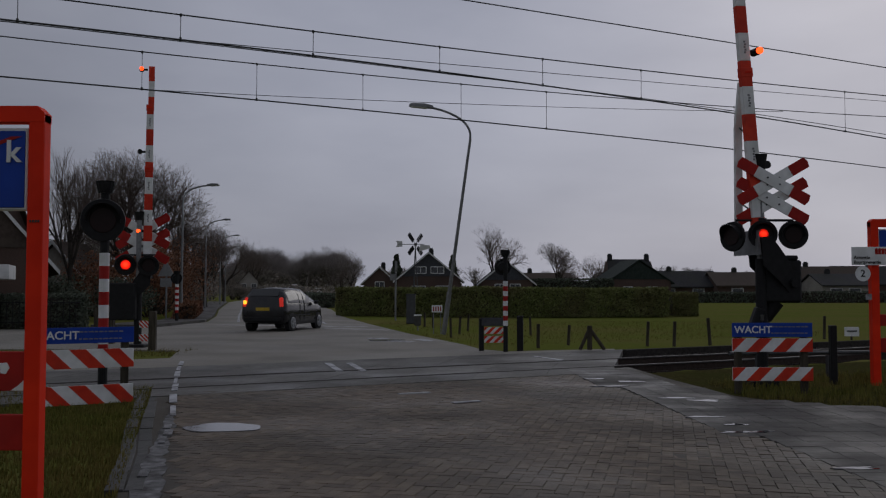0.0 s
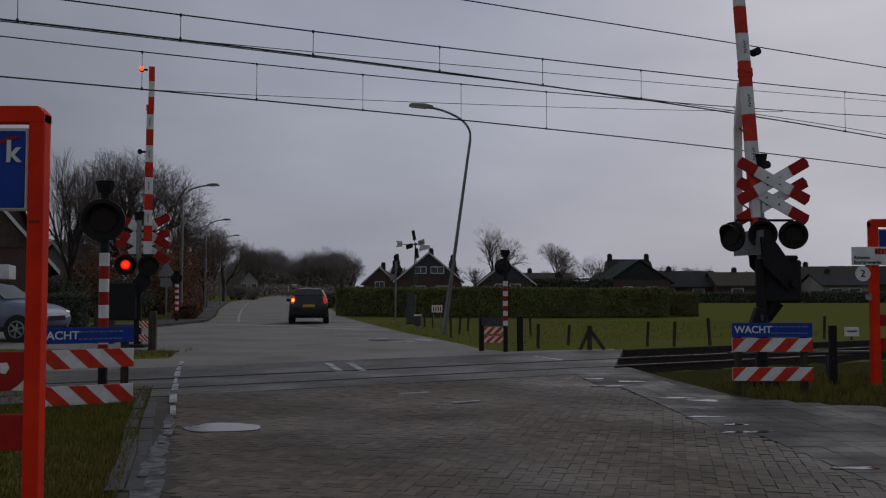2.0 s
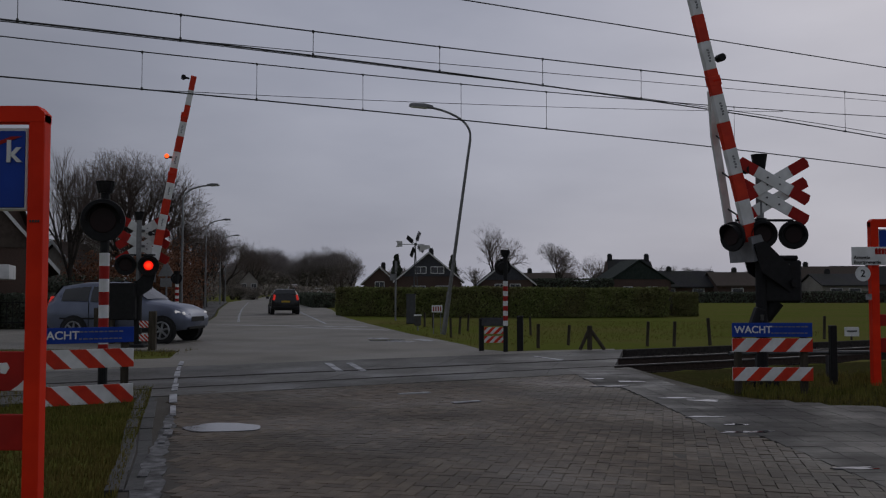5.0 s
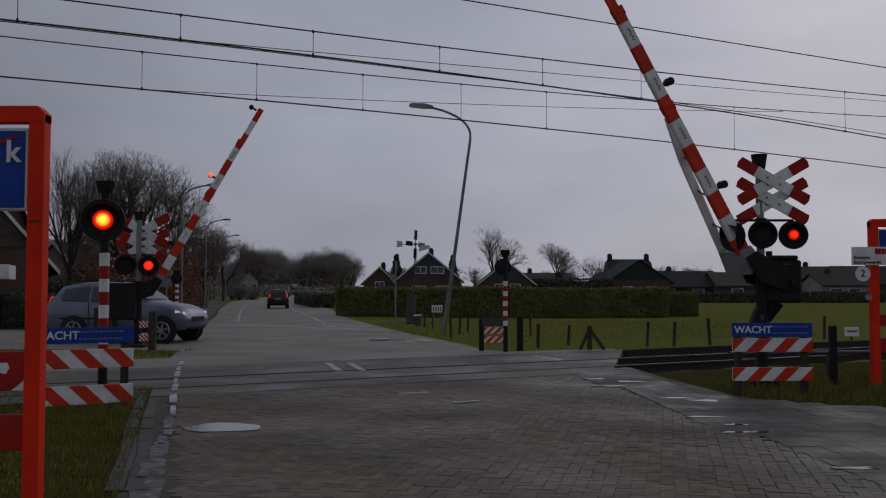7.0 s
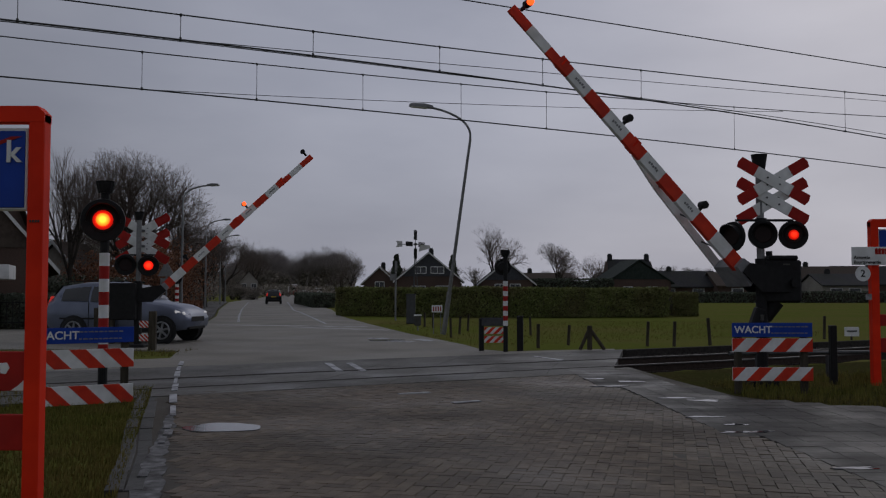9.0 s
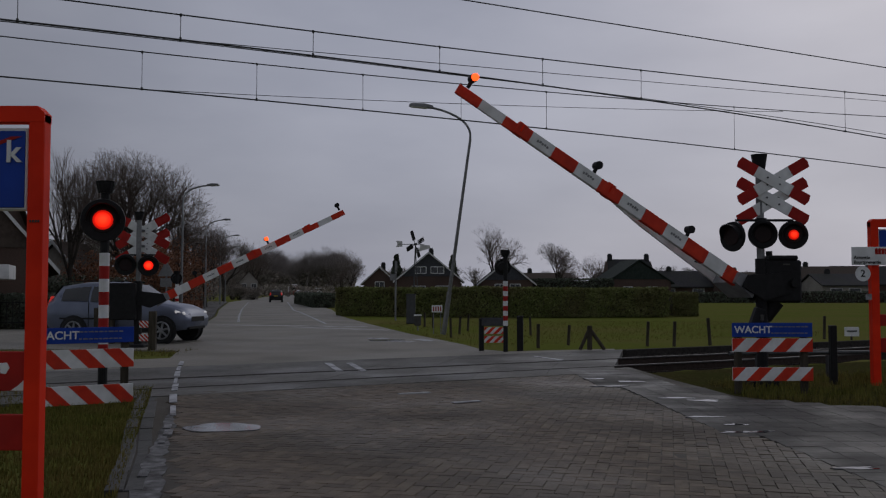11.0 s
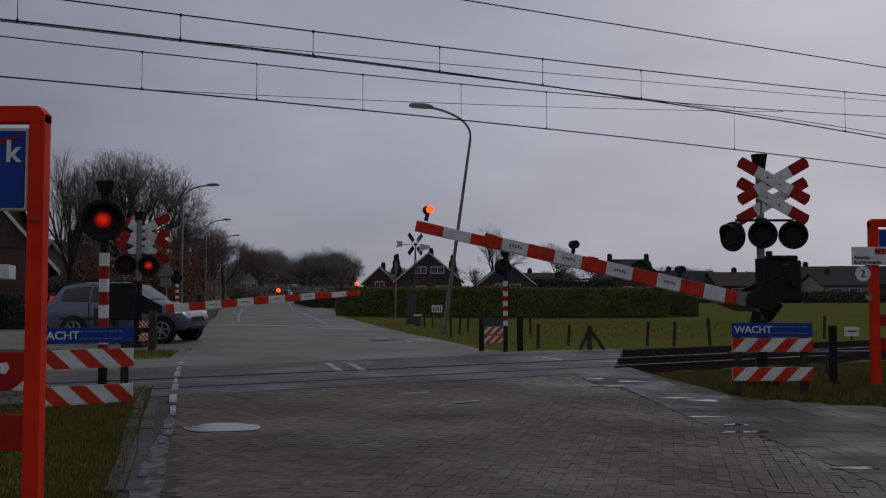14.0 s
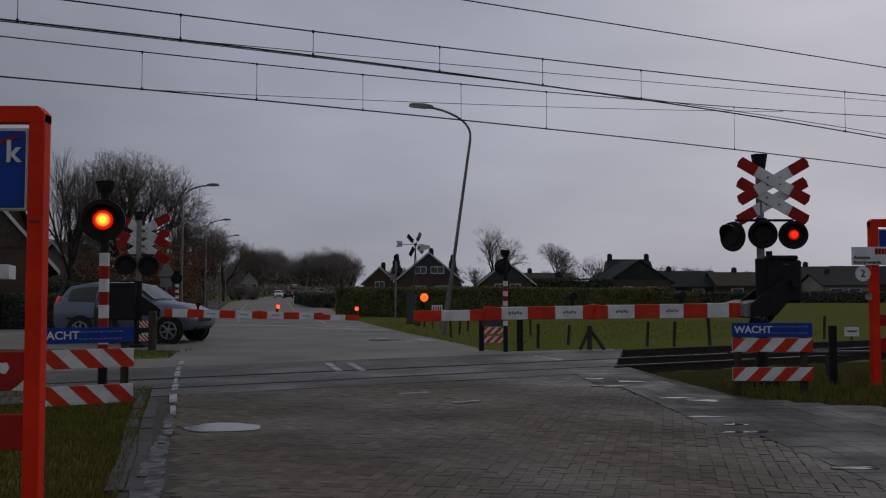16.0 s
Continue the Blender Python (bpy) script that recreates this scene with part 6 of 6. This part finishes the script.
    line((-1.86, 18.1), (-1.42, 16.3), 0.13, 0.016)
    line((2.0, 20.0), (2.45, 18.9), 0.13, 0.016)
    for a, b in (((-0.62, 12.75), (-0.20, 12.95)), ((0.13, 11.75), (0.48, 11.95))):
        line(a, b, 0.10, 0.012)
    for a, b in (((-2.3, 27.8), (-1.7, 27.6)), ((-2.0, 27.0), (-1.35, 26.6)), ((-1.6, 26.4), (-0.9, 25.7)), ((-0.75, 27.3), (-0.4, 26.2))):
        line(a, b, 0.35, 0.006)
    line((-9.55, 42.3), (-11.7, 52), 0.12, 0.006)
    line((-9.6, 38.6), (-3.15, 36.6), 0.75, 0.005, "broad worn pale band across the asphalt", M_WORN)
    line((-6.2, 36.3), (-1.95, 33.4), 0.55, 0.0045, "broad worn pale band across the asphalt", M_WORN)
    line((-11.7, 52), (-15.66, 70.5), 0.12, 0.006)
    for i in range(5):
        y = 73 + 8 * i
        line((-15.66 - (y - 70.5) * 0.203, y), (-15.66 - (y + 5 - 70.5) * 0.203, y + 5), 0.14, 0.006)
    for i in range(11):
        y = 40 + 7 * i
        x = -5.6 - (y - 42) * 0.21 if y < 66 else -10.95 - (y - 66.5) * 0.181
        x2 = -5.6 - (y + 7 - 42) * 0.21 if y + 7 < 66 else -10.95 - (y + 7 - 66.5) * 0.181
        line((x, y), (x2, y + 7), 0.13, 0.006)
    # puddles
    def puddle(cx, cy, rx, ry, label, ragged=0.12):
        pts = []
        for k in range(40):
            a = 2 * math.pi * k / 40
            q = 1 + ragged * math.sin(3 * a + cx * 7) + ragged * 0.7 * math.sin(5 * a + cy * 9) + ragged * 1.5 * noise.noise(Vector((math.cos(a) * 2.2 + cx * 5, math.sin(a) * 2.2, cy)))
            pts.append((cx + rx * q * math.cos(a), cy + ry * q * math.sin(a)))
        bm = bm_()
        slab(bm, pts, -0.02, 0.0135)
        tagged(part("puddle", bm, M_WATER), label, "puddle", "puddles", "structure")

    puddle(-2.33, 9.62, 0.41, 0.31, "round shallow puddle reflecting the sky", 0.05)
    puddle(-1.7, 26.6, 0.5, 0.4, "small puddle on the asphalt", 0.1)
    for cx, cy, rx, ry in ((2.55, 13.75, 0.24, 0.07), (2.95, 14.45, 0.22, 0.09), (2.5, 14.9, 0.18, 0.07), (3.45, 11.95, 0.18, 0.10), (3.14, 12.25, 0.20, 0.08), (2.98, 10.42, 0.22, 0.05),
                           (3.16, 9.82, 0.13, 0.04), (3.03, 9.3, 0.20, 0.055), (3.3, 9.35, 0.09, 0.035), (3.36, 7.42, 0.15, 0.05)):
        puddle(cx, cy, rx, ry, "small ragged puddle on the tiles", 0.24)
    # pavement beside the far road
    bm = bm_()
    slab(bm, [(-11.5, 36.4), (-11.12, 42.3), (-13.12, 52), (-17.42, 70), (-27.6, 116), (-30.0, 116), (-19.4, 70), (-15.0, 52), (-13.2, 42.3), (-14.0, 36.0)], -0.1, 0.10)
    tagged(part("pavement", bm, M_TILE), "grey tiled pavement along the far road", "pavement", kind="structure")
    bm = bm_()
    slab(bm, [(-4.05, 13.0), (-3.95, 13.3), (-9.5, 10.35), (-9.5, 8.9)], -0.1, -0.004)
    tagged(part("path", bm, M_PANEL), "narrow grey path beside the track", "path", kind="structure")


# ---- build ----
BOOMS = {}


def build_all():
    build_ground()
    build_roads()
    build_tracks()
    build_ballast()
    BOOMS.update(build_barriers())
    build_signs()
    build_wires()
    build_lamps()
    build_fences()
    build_houses()
    build_windmill()
    build_plants()
    build_cars()
    build_paving()


build_all()


# ---- what moves ----
NEAR_SWING = [(0, 85.4), (3.5, 85.4), (4.0, 83.4), (4.5, 79.3), (5.5, 71.0), (6.4, 63.7), (7.0, 59.2), (9.0, 44.7), (11.0, 30.8), (12.5, 21.0), (13.5, 14.5), (14.5, 8.4), (15.0, 5.5), (15.5, 2.9), (16.0, -0.35)]
FAR_SWING = [(0, 89.7), (3.6, 89.7), (4.0, 88.3), (4.5, 84.2), (6.5, 65.3), (7.0, 61.0), (9.0, 43.5), (11.5, 22.8), (12.5, 15.6), (13.5, 8.4), (14.0, 4.9), (14.5, 1.4), (14.9, -1.4), (16.0, -1.8)]
SUV_AT = [(0, -16.0), (1.0, -10.2), (1.5, -7.2), (2.0, -4.3), (2.5, -2.1), (2.9, -0.85), (3.5, -0.08), (4.0, 0.0), (14.0, 0.0), (15.0, 0.05), (16.0, 0.20)]
MPV_AT = [(0, -5.95, 34.1, 76), (0.5, -5.75, 35.8, 83), (1.0, -5.68, 37.8, 88), (1.5, -5.82, 39.6, 95), (2.0, -6.12, 41.4, 98), (3.0, -7.0, 45.0, 101), (4.0, -8.2, 49.6, 103), (5.0, -10.0, 56.8, 104), (6.5, -12.6, 69.5, 102),
          (7.5, -15.0, 81.5, 101), (8.5, -17.6, 94.0, 101), (9.0, -18.7, 100, 100), (10.0, -20.3, 109, 100), (11.5, -22.2, 121.5, 100), (12.5, -24.5, 137, 98), (13.5, -26.3, 150, 98), (14.5, -27.9, 160, 98), (15.5, -29.4, 171, 98), (16.0, -30.0, 176, 98)]
WHITE_AT = [(0, -46, 330, -80), (8.5, -38.0, 252, -78), (9.0, -37.5, 246, -78), (11.5, -35.2, 219, -78), (12.5, -34.2, 208, -79), (13.5, -33.3, 197, -79), (15.5, -31.8, 178, -79), (16.0, -31.6, 174, -79)]
DARK_AT = [(0, -43, 300, -78), (16.0, -40, 262, -78)]
MILL_AT = [(0, 45), (1, -28), (2, -75), (3, -126), (4, -172), (5.2, -215), (6.5, -260), (7, -273), (7.5, -300), (8, -315), (8.5, -338), (9, -360), (10.2, -400), (11.5, -440), (12, -455), (13, -490), (14, -495), (15, -538), (16, -575)]
# how far each lamp is lit, from which time on
LIT = {
    "left": [(0, 0), (0.12, 1), (0.55, 0), (0.9, 0.5), (1.1, 0), (2.7, 0.5), (3.2, 1), (3.8, 0), (5.4, 1), (6.4, 0), (6.75, 1), (8.3, 0), (8.75, 1), (9.2, 0), (9.6, 1), (10.1, 0), (10.5, 1), (11.8, 0.5), (12.2, 0), (13.8, 0.5), (14.2, 0), (15.2, 1)],
    "left_core": [(0, 0), (5.4, 1), (6.4, 0), (6.75, 1), (8.3, 0), (8.75, 1), (9.2, 0), (15.4, 1)],
    "f1": [(0, 1), (0.12, 0), (0.55, 1), (0.9, 0), (1.1, 1), (1.45, 0), (1.9, 1), (2.1, 0), (2.45, 0.5), (2.75, 0), (4.6, 1), (5.0, 0), (6.4, 1), (6.75, 0), (8.3, 1), (8.75, 0), (9.15, 1), (9.6, 0), (10.1, 1), (10.5, 0), (12.3, 1), (13.3, 0), (14.4, 0.22), (14.7, 0)],
    "f2": [(0, 0), (0.12, 1), (1.8, 1), (1.9, 0), (2.15, 1), (2.48, 0), (2.7, 0.5), (3.2, 0), (5.0, 1), (6.4, 0), (6.75, 1), (8.3, 0), (8.75, 1), (9.15, 0), (9.6, 1), (10.1, 0), (10.5, 1), (12.3, 0), (13.3, 1), (13.8, 0.5), (14.2, 0)],
    "n1": [(0, 1), (0.12, 0), (0.55, 1), (0.75, 0), (1.15, 0.6), (1.45, 0), (3.9, 0.5), (4.2, 0), (6.3, 1), (6.75, 0), (8.3, 1), (8.75, 0), (9.15, 1), (9.6, 0), (12.3, 0.5), (12.7, 0), (14.9, 0.5), (15.15, 0)],
    "n2": [(0, 0), (0.12, 1), (0.55, 0), (0.9, 1), (1.15, 0), (1.4, 0.5), (1.9, 0), (5.2, 1), (6.2, 0), (6.75, 1), (8.3, 0), (8.75, 1), (9.15, 0), (9.6, 1), (12.3, 0), (15.25, 1)],
    "fb_tip": [(0, 1), (3.3, 0), (11.9, 1)],
    "fb_mid": [(0, 0), (0.12, 1), (0.55, 0), (0.9, 1), (1.1, 0), (1.45, 1), (1.9, 0), (2.1, 1), (2.5, 0), (2.7, 1), (3.9, 0), (5.0, 1), (6.4, 0), (6.75, 1), (8.3, 0), (8.75, 1), (9.15, 0), (9.6, 1), (12.3, 0), (13.3, 1), (14.3, 0), (15.2, 1)],
    "fb_root": [(0, 1), (0.12, 0), (0.55, 1), (0.75, 0), (3.9, 1), (5.0, 0), (6.4, 1), (6.75, 0), (8.3, 1), (8.75, 0), (9.15, 1), (9.6, 0), (12.3, 1), (13.3, 0), (14.3, 1), (15.2, 0)],
    "nb_tip": [(0, 0), (8.6, 1), (14.3, 0), (15.7, 1)],
    "nb_mid": [(0, 1), (0.12, 0), (0.55, 1), (0.75, 0), (1.3, 1), (1.45, 0)],
    "nb_root": [(0, 0), (11.2, 1), (12.3, 0)],
}


def lamp_rows(table, off, on):
    """Rows that jump between the drawn-back and the forward place of a bulb."""
    def at(f):
        return Matrix.Translation(off.lerp(on, f))
    rows, last = [], None
    for t, f in table:
        if last is not None:
            rows.append((t - 0.034, at(last)))
        rows.append((t, at(f)))
        last = f
    rows.append((16.0, at(last)))
    return rows


def motions():
    walk(BOOMS["near"], [(t, pose(0, 0, 1.57, 0, -a, 197.2)) for t, a in NEAR_SWING])
    walk(BOOMS["far"], [(t, pose(0, 0, 1.30, 0, -a, 17.8)) for t, a in FAR_SWING])
    for key, table in LIT.items():
        g = GLOWS[key]
        if key[1] == "b":
            x, y, z, side = g["home"]
            walk(g, lamp_rows(table, Vector((x, side * 0.014, z)), Vector((x, -side * 0.095, z))))
        else:
            off = Vector((0, 0.058, 0))
            walk(g, lamp_rows([(t, 1 if f == 1 else 0) for t, f in table], off, Vector((0, -0.075 if key == "left_core" else -0.025, 0))))
            if key + "_dim" in GLOWS:
                walk(GLOWS[key + "_dim"], lamp_rows([(t, 1 if 0 < f < 1 else 0) for t, f in table], off, Vector((0, -0.02, 0))))
    a = radians(-8)
    walk(CARS["suv"], [(t, pose(-9.28 + s * math.cos(a) + 0.12, 26.05 + s * math.sin(a), 0, 0, 0, -8)) for t, s in SUV_AT])
    for key, rows in (("mpv", MPV_AT), ("white", WHITE_AT), ("dark", DARK_AT)):
        walk(CARS[key], [(t, pose(x, y, 0, 0, 0, rz)) for t, x, y, rz in rows])
    walk(CARS["blink"], lamp_rows([(0, 1), (0.25, 0), (0.6, 1), (1.0, 0), (1.4, 1), (1.65, 0), (1.95, 1), (2.2, 0)], Vector((0.6, -0.25, 0)), Vector((0, 0, 0))))
    walk(MILL["rotor"], [(t, pose(0, -0.15, 6.08, 0, 0, 50) @ pose(0, 0, 0, 0, -a, 0)) for t, a in MILL_AT])


motions()
